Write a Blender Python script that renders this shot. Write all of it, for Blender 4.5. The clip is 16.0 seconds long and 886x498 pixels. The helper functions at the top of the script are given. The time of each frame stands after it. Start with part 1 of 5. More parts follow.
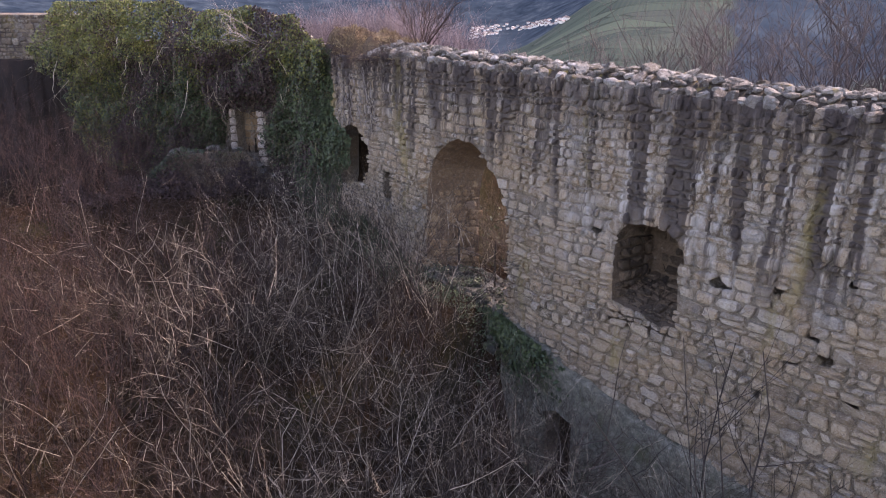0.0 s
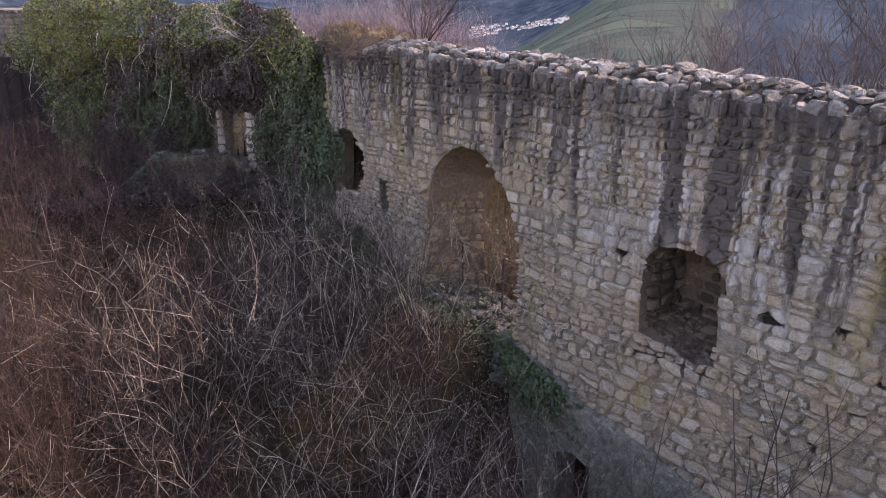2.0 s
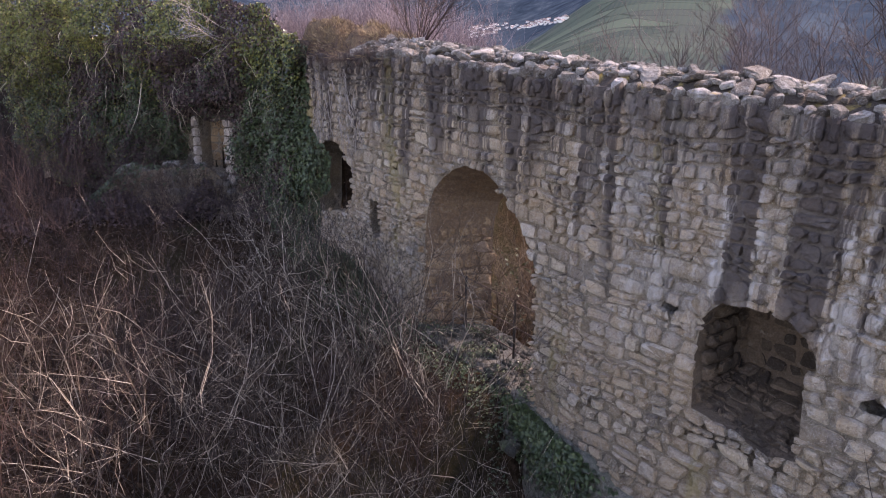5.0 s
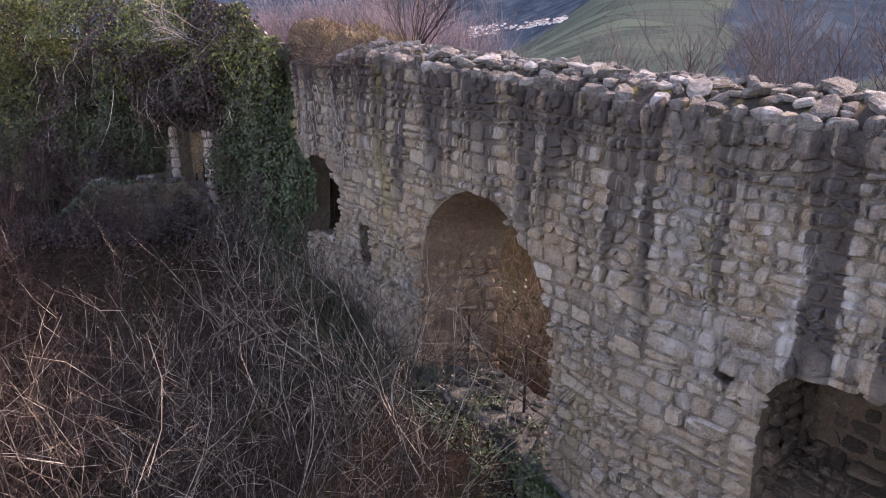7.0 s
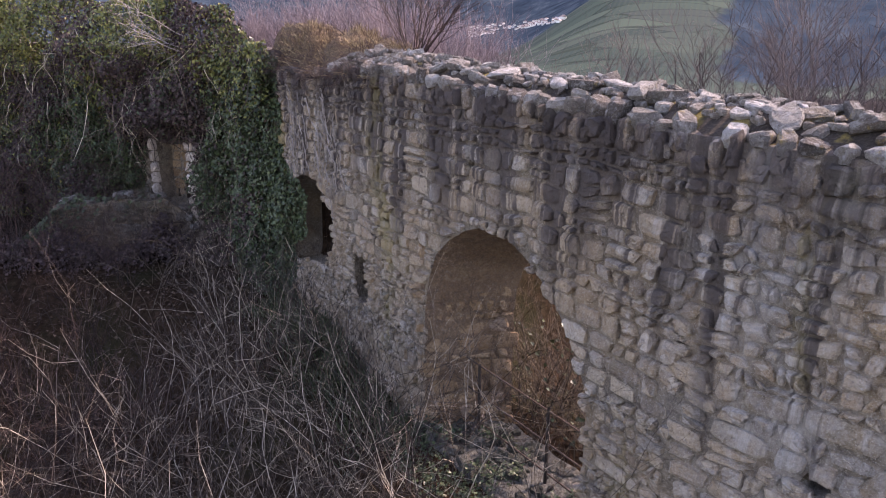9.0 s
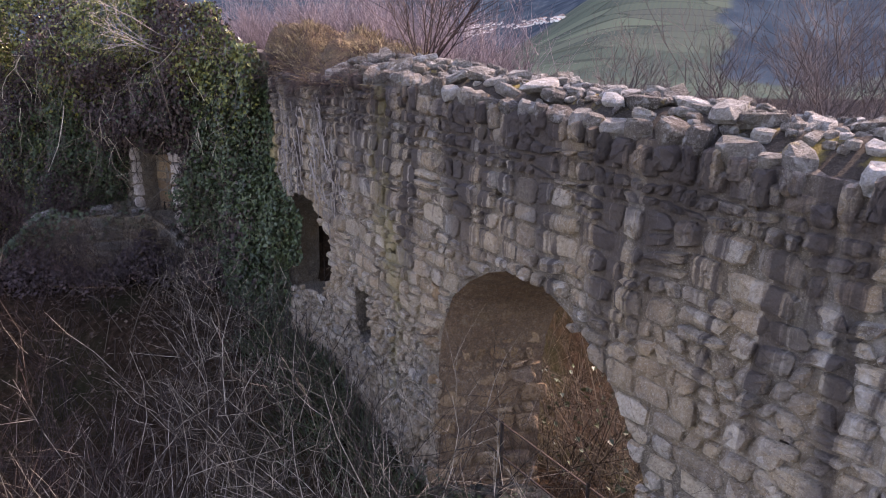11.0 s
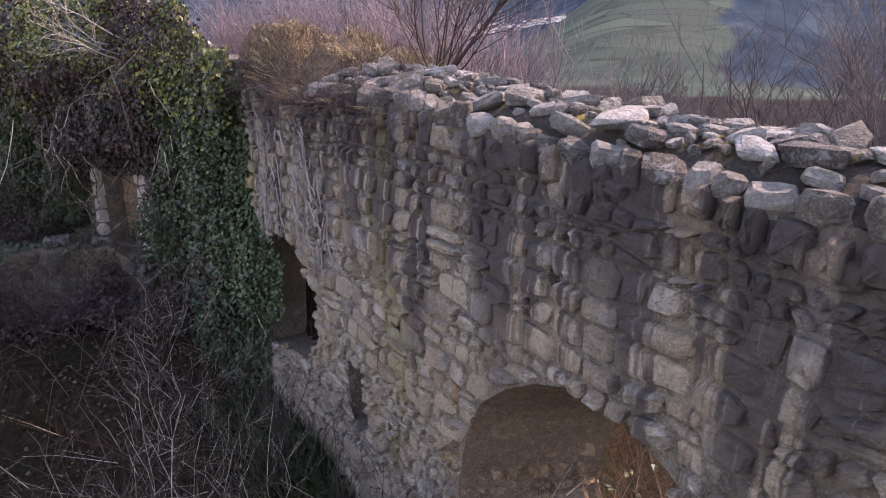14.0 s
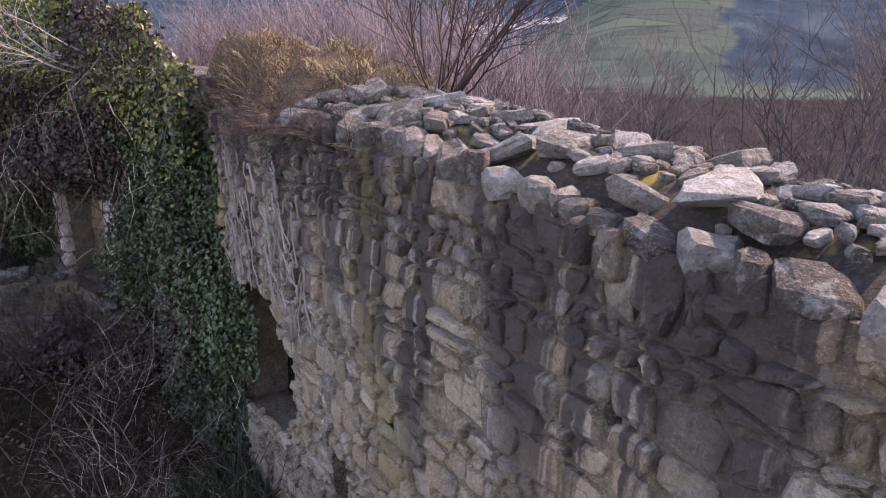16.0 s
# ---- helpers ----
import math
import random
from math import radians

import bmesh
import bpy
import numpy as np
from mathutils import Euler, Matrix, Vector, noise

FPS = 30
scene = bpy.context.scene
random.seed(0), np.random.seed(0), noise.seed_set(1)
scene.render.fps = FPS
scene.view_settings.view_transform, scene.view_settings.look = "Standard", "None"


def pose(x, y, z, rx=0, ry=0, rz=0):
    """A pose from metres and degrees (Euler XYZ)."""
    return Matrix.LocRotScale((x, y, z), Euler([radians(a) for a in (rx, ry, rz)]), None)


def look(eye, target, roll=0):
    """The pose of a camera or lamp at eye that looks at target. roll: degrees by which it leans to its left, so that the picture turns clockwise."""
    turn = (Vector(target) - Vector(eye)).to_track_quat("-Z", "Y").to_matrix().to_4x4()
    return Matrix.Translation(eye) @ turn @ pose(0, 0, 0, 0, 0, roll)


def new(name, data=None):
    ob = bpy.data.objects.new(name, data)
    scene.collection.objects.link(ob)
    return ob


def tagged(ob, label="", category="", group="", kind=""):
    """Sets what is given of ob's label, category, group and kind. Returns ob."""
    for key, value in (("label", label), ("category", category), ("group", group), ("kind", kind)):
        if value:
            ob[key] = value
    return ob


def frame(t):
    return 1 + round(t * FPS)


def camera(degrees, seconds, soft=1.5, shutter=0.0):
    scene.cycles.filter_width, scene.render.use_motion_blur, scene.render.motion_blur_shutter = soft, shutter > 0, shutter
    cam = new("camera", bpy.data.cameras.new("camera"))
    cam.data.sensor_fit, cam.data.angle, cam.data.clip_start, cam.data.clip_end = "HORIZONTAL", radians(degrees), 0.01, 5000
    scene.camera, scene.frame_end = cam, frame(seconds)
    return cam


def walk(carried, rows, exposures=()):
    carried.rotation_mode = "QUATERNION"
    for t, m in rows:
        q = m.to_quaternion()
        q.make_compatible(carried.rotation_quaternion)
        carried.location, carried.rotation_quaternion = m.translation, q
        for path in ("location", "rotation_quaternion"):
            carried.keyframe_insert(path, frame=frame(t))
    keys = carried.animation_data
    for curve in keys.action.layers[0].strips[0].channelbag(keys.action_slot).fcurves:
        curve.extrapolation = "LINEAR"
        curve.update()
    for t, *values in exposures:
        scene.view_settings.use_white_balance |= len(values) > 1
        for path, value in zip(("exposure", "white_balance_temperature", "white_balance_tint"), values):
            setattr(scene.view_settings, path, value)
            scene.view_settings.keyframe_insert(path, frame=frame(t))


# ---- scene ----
cam = camera(65.5, 16.0, soft=1.1)
# seconds, place in metres, turn in degrees
ROWS = [
    (0.0, 0.000, 0.000, 8.500, 72.09, -0.00, 0.00),
    (0.5, -0.043, 0.362, 8.480, 72.08, -0.02, -0.01),
    (1.0, -0.068, 0.737, 8.460, 72.08, -0.04, -0.02),
    (1.5, -0.074, 1.136, 8.434, 72.06, -0.11, -0.03),
    (2.0, -0.066, 1.553, 8.401, 72.05, -0.19, -0.03),
    (2.5, -0.060, 1.972, 8.371, 72.04, -0.24, -0.04),
    (3.0, -0.059, 2.387, 8.354, 72.03, -0.21, -0.05),
    (3.5, -0.069, 2.779, 8.348, 72.02, -0.18, -0.07),
    (4.0, -0.084, 3.145, 8.347, 72.00, -0.19, -0.07),
    (6.5, -0.059, 5.149, 8.347, 72.04, 0.01, -0.14),
    (7.0, -0.062, 5.607, 8.362, 72.05, 0.02, -0.16),
    (7.5, -0.073, 6.029, 8.383, 72.05, 0.03, -0.18),
    (8.0, -0.101, 6.412, 8.408, 72.05, 0.04, -0.22),
    (8.5, -0.135, 6.788, 8.431, 72.03, 0.01, -0.25),
    (9.0, -0.174, 7.191, 8.449, 72.03, -0.01, -0.28),
    (11.5, -0.432, 9.044, 8.473, 71.94, -0.11, -0.41),
    (12.0, -0.464, 9.439, 8.475, 71.95, -0.13, -0.37),
    (12.5, -0.495, 9.815, 8.477, 71.95, -0.12, -0.36),
    (13.0, -0.529, 10.192, 8.476, 71.96, -0.11, -0.36),
    (13.5, -0.558, 10.573, 8.477, 71.96, -0.11, -0.35),
    (14.0, -0.559, 10.948, 8.482, 71.97, -0.11, -0.34),
    (14.5, -0.528, 11.325, 8.493, 71.97, -0.09, -0.32),
    (15.0, -0.505, 11.710, 8.514, 71.99, -0.03, -0.31),
    (15.5, -0.524, 12.095, 8.542, 72.01, 0.05, -0.29),
    (16.0, -0.574, 12.487, 8.573, 72.02, 0.10, -0.27),
]
walk(cam, [(t, pose(x, y, z, rx, ry, rz)) for t, x, y, z, rx, ry, rz in ROWS], [(0.0, 2.38, 7750, 36.0), (16.0, 2.38, 7750, 36.0)])

# ---- light ----
SUN_ELEVATION, SUN_AZIMUTH = radians(42), radians(60)  # azimuth from +y towards +x
world = bpy.data.worlds.new("world")
scene.world = world
world.use_nodes = True
sky = world.node_tree.nodes.new("ShaderNodeTexSky")
sky.sky_type, sky.sun_disc = "NISHITA", False
sky.sun_elevation, sky.sun_rotation = SUN_ELEVATION, SUN_AZIMUTH
sky.dust_density, sky.air_density = 0.8, 1.0
back = world.node_tree.nodes["Background"]
back.inputs["Strength"].default_value = 0.15
world.node_tree.links.new(sky.outputs[0], back.inputs["Color"])
sun = new("sun", bpy.data.lights.new("sun", "SUN"))
sun.data.energy, sun.data.angle, sun.data.color = 1.9, radians(1.2), (1.0, 0.93, 0.83)
toward = Vector((math.sin(SUN_AZIMUTH) * math.cos(SUN_ELEVATION), math.cos(SUN_AZIMUTH) * math.cos(SUN_ELEVATION), math.sin(SUN_ELEVATION)))
sun.matrix_world = look(toward * 60, (0, 0, 0))


# ---- materials ----
class Nodes:
    """A small writer of node materials."""

    def __init__(self, name):
        self.mat = bpy.data.materials.new(name)
        self.mat.use_nodes = True
        self.tree = self.mat.node_tree
        self.shader = self.tree.nodes["Principled BSDF"]

    def put(self, kind, **sockets):
        node = self.tree.nodes.new(kind)
        for key, value in sockets.items():
            self.set(node, key, value)
        return node

    def set(self, node, key, value):
        socket = node.inputs[int(key[1:]) if key[0] == "i" and key[1:].isdigit() else key]
        if isinstance(value, bpy.types.NodeSocket):
            self.tree.links.new(value, socket)
        else:
            socket.default_value = value

    def math(self, op, a, b=0.0, c=0.0):
        node = self.put("ShaderNodeMath", i0=a, i1=b, i2=c)
        node.operation = op
        return node.outputs[0]

    def place(self, scale=(1, 1, 1), turn=0.0):
        """World position, turned about z and scaled."""
        geo = self.put("ShaderNodeNewGeometry")
        rot = self.put("ShaderNodeVectorRotate", Vector=geo.outputs["Position"], Angle=turn)
        rot.rotation_type = "Z_AXIS"
        mul = self.put("ShaderNodeVectorMath", i0=rot.outputs[0], i1=scale)
        mul.operation = "MULTIPLY"
        return mul.outputs[0]

    def noise(self, vector, scale, detail=4.0, rough=0.55):
        return self.put("ShaderNodeTexNoise", Vector=vector, Scale=scale, Detail=detail, Roughness=rough).outputs[0]

    def ramp(self, value, low, high, a=0.0, b=1.0):
        node = self.put("ShaderNodeMapRange", Value=value)
        for key, v in (("From Min", low), ("From Max", high), ("To Min", a), ("To Max", b)):
            node.inputs[key].default_value = v
        return node.outputs[0]

    def mix(self, factor, a, b, kind="MIX"):
        node = self.put("ShaderNodeMix")
        node.data_type, node.blend_type = "RGBA", kind
        self.set(node, "i0", factor)
        for n, v in ((6, a), (7, b)):
            self.set(node, f"i{n}", v if isinstance(v, bpy.types.NodeSocket) else (*v, 1.0))
        return node.outputs[2]

    def colours(self, value, stops):
        node = self.put("ShaderNodeValToRGB", Fac=value)
        ramp = node.color_ramp
        while len(ramp.elements) < len(stops):
            ramp.elements.new(0.5)
        for el, (at, rgb) in zip(ramp.elements, stops):
            el.position, el.color = at, (*rgb, 1.0)
        return node.outputs[0]

    def each(self):
        """A random number for every object and every island of a mesh."""
        geo, info = self.put("ShaderNodeNewGeometry"), self.put("ShaderNodeObjectInfo")
        return self.math("FRACT", self.math("ADD", geo.outputs["Random Per Island"], info.outputs["Random"]))

    def finish(self, colour, rough=0.9, height=None, strength=0.5, distance=0.02):
        self.set(self.shader, "Base Color", colour if isinstance(colour, bpy.types.NodeSocket) else (*colour, 1.0))
        self.set(self.shader, "Roughness", rough)
        self.shader.inputs["Specular IOR Level"].default_value = 0.25
        if height is not None:
            bump = self.put("ShaderNodeBump", Strength=strength, Distance=distance, Height=height)
            self.set(self.shader, "Normal", bump.outputs[0])
        return self.mat


WALL_TURN = -math.atan2(0.8433, -0.5375)


def masonry(name, stops, streaks=0.0, top=7.75, moss=0.15, lichen=0.0, mortar=False, warm=0.5, pale=0.5):
    """Weathered stone: a colour for each stone, grain, damp streaks that run down from the coping."""
    n = Nodes(name)
    fine, wide = n.noise(n.place(), 38.0, 5.0, 0.65), n.noise(n.place(), 1.3, 4.0)
    mid = n.noise(n.place(), 9.0, 5.0, 0.6)
    colour = n.colours(n.mix(0.25, n.each(), mid) if not mortar else mid, stops)
    colour = n.mix(n.ramp(fine, 0.36, 0.7, 0.0, 0.7), colour, (0.40, 0.36, 0.31), "MULTIPLY")
    colour = n.mix(n.ramp(wide, 0.4, 0.7, 0.0, warm), colour, (0.34, 0.24, 0.145))
    colour = n.mix(n.ramp(mid, 0.6, 0.78, 0.0, 0.35), colour, (0.36, 0.34, 0.29))
    pits = n.noise(n.place(), 21.0, 6.0, 0.72)
    colour = n.mix(n.ramp(pits, 0.55, 0.64, 0.0, 0.45), colour, (0.06, 0.05, 0.043))
    colour = n.mix(n.ramp(pits, 0.44, 0.34, 0.0, pale), colour, (0.40, 0.36, 0.30))
    speck = n.noise(n.place(), 85.0, 7.0, 0.8)
    colour = n.mix(n.ramp(speck, 0.55, 0.62, 0.0, pale), colour, (0.60, 0.56, 0.50))
    colour = n.mix(n.ramp(speck, 0.43, 0.35, 0.0, 0.45), colour, (0.035, 0.03, 0.027))
    if streaks:
        # along the wall fine, down the wall long
        run = n.noise(n.place((3.0, 0.3, 0.14), WALL_TURN), 1.0, 3.0, 0.6)
        run2 = n.noise(n.place((1.5, 0.2, 0.1), WALL_TURN), 1.0, 2.0)
        z = n.put("ShaderNodeSeparateXYZ", Vector=n.place()).outputs[2]
        run3 = n.noise(n.place((6.5, 0.6, 0.45), WALL_TURN), 1.0, 4.0, 0.65)
        blot = n.noise(n.place((1.6, 1.6, 0.9)), 2.6, 5.0, 0.65)
        reach = n.put("ShaderNodeSeparateXYZ", Vector=n.place((1, 1, 1), WALL_TURN)).outputs[0]
        near = n.ramp(reach, 10.0, 9.2)
        z = n.math("ADD", z, n.math("MULTIPLY", near, 0.27))
        # a limewashed grey over the near stretch
        wash = n.math("MULTIPLY", n.math("MULTIPLY", near, n.ramp(blot, 0.42, 0.6, 0.0, 0.42)), n.ramp(z, 4.0, 5.6))
        colour = n.mix(n.math("MULTIPLY", wash, streaks), colour, (0.40, 0.385, 0.36))
        lime = n.math("MULTIPLY", n.ramp(run3, 0.47, 0.36), n.ramp(n.math("ADD", z, n.ramp(run2, 0.3, 0.7, -1.0, 1.6)), top - 3.0, top - 0.6))
        lime = n.math("MULTIPLY", lime, n.math("MULTIPLY", n.ramp(blot, 0.42, 0.58), n.ramp(near, 0.0, 1.0, 0.35, 0.7)))
        colour = n.mix(n.math("MULTIPLY", lime, streaks), colour, (0.56, 0.545, 0.52))
        edge = n.math("ADD", z, n.ramp(run3, 0.3, 0.7, 0.35, -0.45))
        brim = n.math("MULTIPLY", n.ramp(edge, top - 0.75, top - 0.35), n.ramp(blot, 0.38, 0.58, 0.15, 0.75))
        colour = n.mix(n.math("MULTIPLY", brim, streaks), colour, (0.062, 0.047, 0.045))
        deep = n.ramp(near, 0.0, 1.0, 0.0, 0.7)
        down = n.ramp(n.math("ADD", n.math("ADD", z, deep), n.ramp(run2, 0.3, 0.7, -0.8, 1.1)), top - 2.0, top - 0.9)
        dark = n.math("MULTIPLY", n.ramp(n.math("ADD", n.math("MULTIPLY", run, 0.6), n.math("MULTIPLY", run3, 0.4)), 0.475, 0.515), down)
        colour = n.mix(n.math("MULTIPLY", dark, 0.88 * streaks), colour, (0.058, 0.047, 0.045))
        olive = n.noise(n.place((1.3, 0.2, 0.3), WALL_TURN), 1.0, 4.0, 0.65)
        colour = n.mix(n.ramp(olive, 0.61, 0.70, 0.0, 0.55), colour, (0.22, 0.18, 0.06))
    if moss:
        colour = n.mix(n.ramp(n.noise(n.place((1, 1, 0.6)), 2.1, 6.0), 0.57, 0.75, 0.0, moss * 3), colour, (0.085, 0.10, 0.05))
    if lichen:
        colour = n.mix(n.ramp(n.noise(n.place(), 3.3, 6.0, 0.7), 0.62, 0.7, 0.0, lichen), colour, (0.36, 0.24, 0.03))
        colour = n.mix(n.ramp(n.noise(n.place(), 14.0, 4.0), 0.54, 0.66, 0.0, 0.4), colour, (0.38, 0.38, 0.36))
    return n.finish(colour, 0.92, n.math("SUBTRACT", n.math("ADD", n.math("MULTIPLY", fine, 0.6), mid), pits), 1.0, 0.045)


TAN = [(0.1, (0.12, 0.095, 0.08)), (0.28, (0.28, 0.23, 0.17)), (0.45, (0.46, 0.385, 0.29)), (0.6, (0.33, 0.245, 0.165)), (0.75, (0.25, 0.23, 0.205)), (0.9, (0.58, 0.51, 0.42))]
OCHRE = [(0.1, (0.13, 0.085, 0.06)), (0.3, (0.30, 0.19, 0.10)), (0.5, (0.24, 0.15, 0.085)), (0.7, (0.40, 0.27, 0.155)), (0.9, (0.19, 0.135, 0.105))]
SLATE = [(0.12, (0.055, 0.048, 0.044)), (0.4, (0.125, 0.112, 0.1)), (0.62, (0.19, 0.177, 0.16)), (0.84, (0.28, 0.267, 0.247)), (0.95, (0.5, 0.5, 0.5))]
m_stone = masonry("rubble stone", TAN, streaks=1.0, moss=0.06, warm=0.7)
m_mortar = masonry("lime mortar", [(0.3, (0.11, 0.09, 0.07)), (0.7, (0.23, 0.195, 0.15))], streaks=0.8, moss=0.05, mortar=True)
m_reveal = masonry("ochre stone", OCHRE, moss=0.03, warm=0.25, pale=0.25)
# near niche: deep shade put into the stone's own colour
m_niche = masonry("shade-darkened stone", [(0.15, (0.036, 0.027, 0.021)), (0.5, (0.082, 0.06, 0.043)), (0.85, (0.16, 0.118, 0.085))], moss=0.02, warm=0.1, pale=0.1)
m_cap = masonry("coping stone", SLATE, moss=0.08, lichen=0.5, warm=0.15, pale=0.28)
# TAN halved so the colour carries the ruins' shade; moss on top
m_ruin = masonry("shaded mossy ruin stone", [(at, tuple(0.5 * v for v in rgb)) for at, rgb in TAN], moss=0.25, warm=0.2, pale=0.15)
m_pale = masonry("pale dressed stone", [(0.1, (0.46, 0.39, 0.34)), (0.9, (0.72, 0.63, 0.56))], moss=0.05, warm=0.2)
m_plaster = masonry("green stained plaster", [(0.25, (0.07, 0.078, 0.06)), (0.5, (0.16, 0.165, 0.135)), (0.75, (0.30, 0.295, 0.25))], moss=0.3, mortar=True, warm=0.1, pale=0.35)


# ---- mesh writing ----
def mesh_object(name, verts, faces, material, parent=None, smooth=True, label=""):
    me = bpy.data.meshes.new(name)
    me.from_pydata([tuple(v) for v in verts], [], faces)
    me.polygons.foreach_set("use_smooth", [smooth] * len(me.polygons))
    if smooth and material.name.endswith("stone"):
        me.set_sharp_from_angle(angle=radians(30))
    me.materials.append(material)
    ob = new(name, me)
    ob.parent = parent
    if label:
        tagged(ob, label)
    return ob


def part(name, bm, material, parent, label=""):
    me = bpy.data.meshes.new(name)
    bm.to_mesh(me)
    bm.free()
    me.materials.append(material)
    ob = new(name, me)
    ob.parent = parent
    return tagged(ob, label) if label else ob


# ---- the curtain wall: plan and openings ----
BEND = np.array([1.87, 12.6])
FAR, NEAR = np.array([-0.5375, 0.8433]), np.array([0.654, -0.7565])
S_END, S_START, THICK, TOP = 9.5, -17.0, 1.15, 7.62


def on_wall(s, d, z):
    """The place s metres along the wall from its bend (far side positive), d metres proud of its face, z high."""
    way = FAR if s >= 0 else -NEAR
    out = np.array([-way[1], way[0]])
    p = BEND + way * s + out * d
    return (float(p[0]), float(p[1]), float(z))


def top_at(s):
    return TOP + 0.12 * max(0.0, min(1.0, (s + 1) / 4)) + 0.10 * max(0.0, min(1.0, (s - 3) / 2)) - 0.16 * max(0.0, min(1.0, (-s - 1) / 3)) - 0.1 * max(0.0, min(1.0, s - 6.5))


ARCH_MIDDLE = [(0.98, 2.7), (1.0, 4.9), (1.3, 5.38), (1.62, 5.74), (1.95, 5.97), (2.3, 6.17), (2.75, 6.22), (3.15, 6.1), (3.55, 5.87), (3.9, 5.56), (4.18, 4.95), (4.25, 2.7)]
ARCH_MIDDLE_BACK = [(0.9, 2.7), (0.9, 4.7), (1.2, 5.2), (1.6, 5.55), (2.1, 5.78), (2.6, 5.82), (3.1, 5.62), (3.5, 5.2), (3.62, 4.7), (3.62, 2.7)]
ARCH_RIGHT = [(-2.98, 3.8), (-2.92, 4.7), (-3.02, 4.98), (-2.9, 5.2), (-2.72, 5.34), (-2.45, 5.45), (-2.15, 5.43), (-1.9, 5.34), (-1.7, 5.12), (-1.66, 4.6), (-1.7, 3.9), (-2.2, 3.82), (-2.65, 3.7)]
CROWN_RIGHT = ARCH_RIGHT[2:10]
ARCH_LEFT = [(7.62, 4.3), (7.5, 4.5), (7.28, 4.7), (7.24, 5.3), (7.5, 5.58), (7.85, 5.8), (8.3, 5.88), (8.8, 5.75), (9.1, 5.4), (9.15, 4.0), (8.4, 4.15)]
SLIT = [(5.97, 4.1), (5.97, 4.84), (6.2, 4.92), (6.44, 4.87), (6.44, 4.1)]
DOORWAY = [(-1.12, -0.6), (-1.1, 1.13), (-0.7, 1.27), (-0.34, 1.1), (-0.34, -0.6)]


def gap(s, z, w, h):
    """The outline of a small hole where a beam or a stone is missing."""
    return [(s - w / 2, z - h * 0.35), (s - w * 0.42, z + h * 0.2), (s - w * 0.1, z + h / 2), (s + w * 0.35, z + h * 0.35), (s + w / 2, z - h * 0.1), (s + w * 0.2, z - h / 2)]


GAPS = [gap(*g) for g in ((-1.28, 5.1, 0.24, 0.2), (-3.62, 4.76, 0.42, 0.26), (-4.5, 4.88, 0.2, 0.17), (-0.06, 5.82, 0.18, 0.12), (0.03, 4.21, 0.13, 0.11), (-5.67, 3.55, 0.24, 0.16),
                          (-5.05, 4.35, 0.2, 0.15), (-5.25, 4.08, 0.26, 0.2), (-4.82, 3.9, 0.22, 0.16), (-1.0, 2.62, 0.14, 0.11), (5.28, 5.76, 0.16, 0.24), (3.1, 6.9, 0.12, 0.14), (-5.42, 5.25, 0.13, 0.12), (-4.4, 3.2, 0.2, 0.14))]


def ragged(outline, seed, step=0.19, deep=0.055):
    """The outline with the teeth of single stones along it."""
    rng, out = random.Random(seed), []
    n = len(outline)
    for i in range(n):
        (a, b), (c, d) = outline[i], outline[(i + 1) % n]
        long = math.dist((a, b), (c, d))
        k = max(1, round(long / step)) if i < n - 1 else 1
        for j in range(k):
            off = rng.uniform(-deep, deep) if 0 < i or j else 0.0
            for u in ((j + 0.08) / k, (j + 0.92) / k) if k > 1 else (0.0,):
                out.append((a + (c - a) * u + (d - b) / long * off, b + (d - b) * u - (c - a) / long * off))
    return out


OPENINGS = [ragged(ARCH_MIDDLE, 1), ragged(ARCH_RIGHT, 2, 0.17, 0.04), ragged(ARCH_LEFT, 3), SLIT, DOORWAY] + GAPS


def inside(s, z, outline):
    hit, n = False, len(outline)
    for i in range(n):
        (a, b), (c, d) = outline[i], outline[(i + 1) % n]
        if (b > z) != (d > z) and s < (c - a) * (z - b) / (d - b) + a:
            hit = not hit
    return hit


BOXES = [(min(s for s, _ in o), max(s for s, _ in o), min(z for _, z in o), max(z for _, z in o)) for o in OPENINGS]


def open_at(s, z):
    return any(a < s < b and c < z < d and inside(s, z, o) for (a, b, c, d), o in zip(BOXES, OPENINGS))


def well_open_at(s, z):
    """Open even where stones stand a little over the edge."""
    return open_at(s, z) and all(open_at(s + a, z + b) for a, b in ((0.045, 0), (-0.045, 0), (0, 0.045), (0, -0.045)))


# ---- stones ----
RINGS = ((1.0, -0.05), (0.96, 0.55), (0.80, 0.93), (0.42, 1.06))


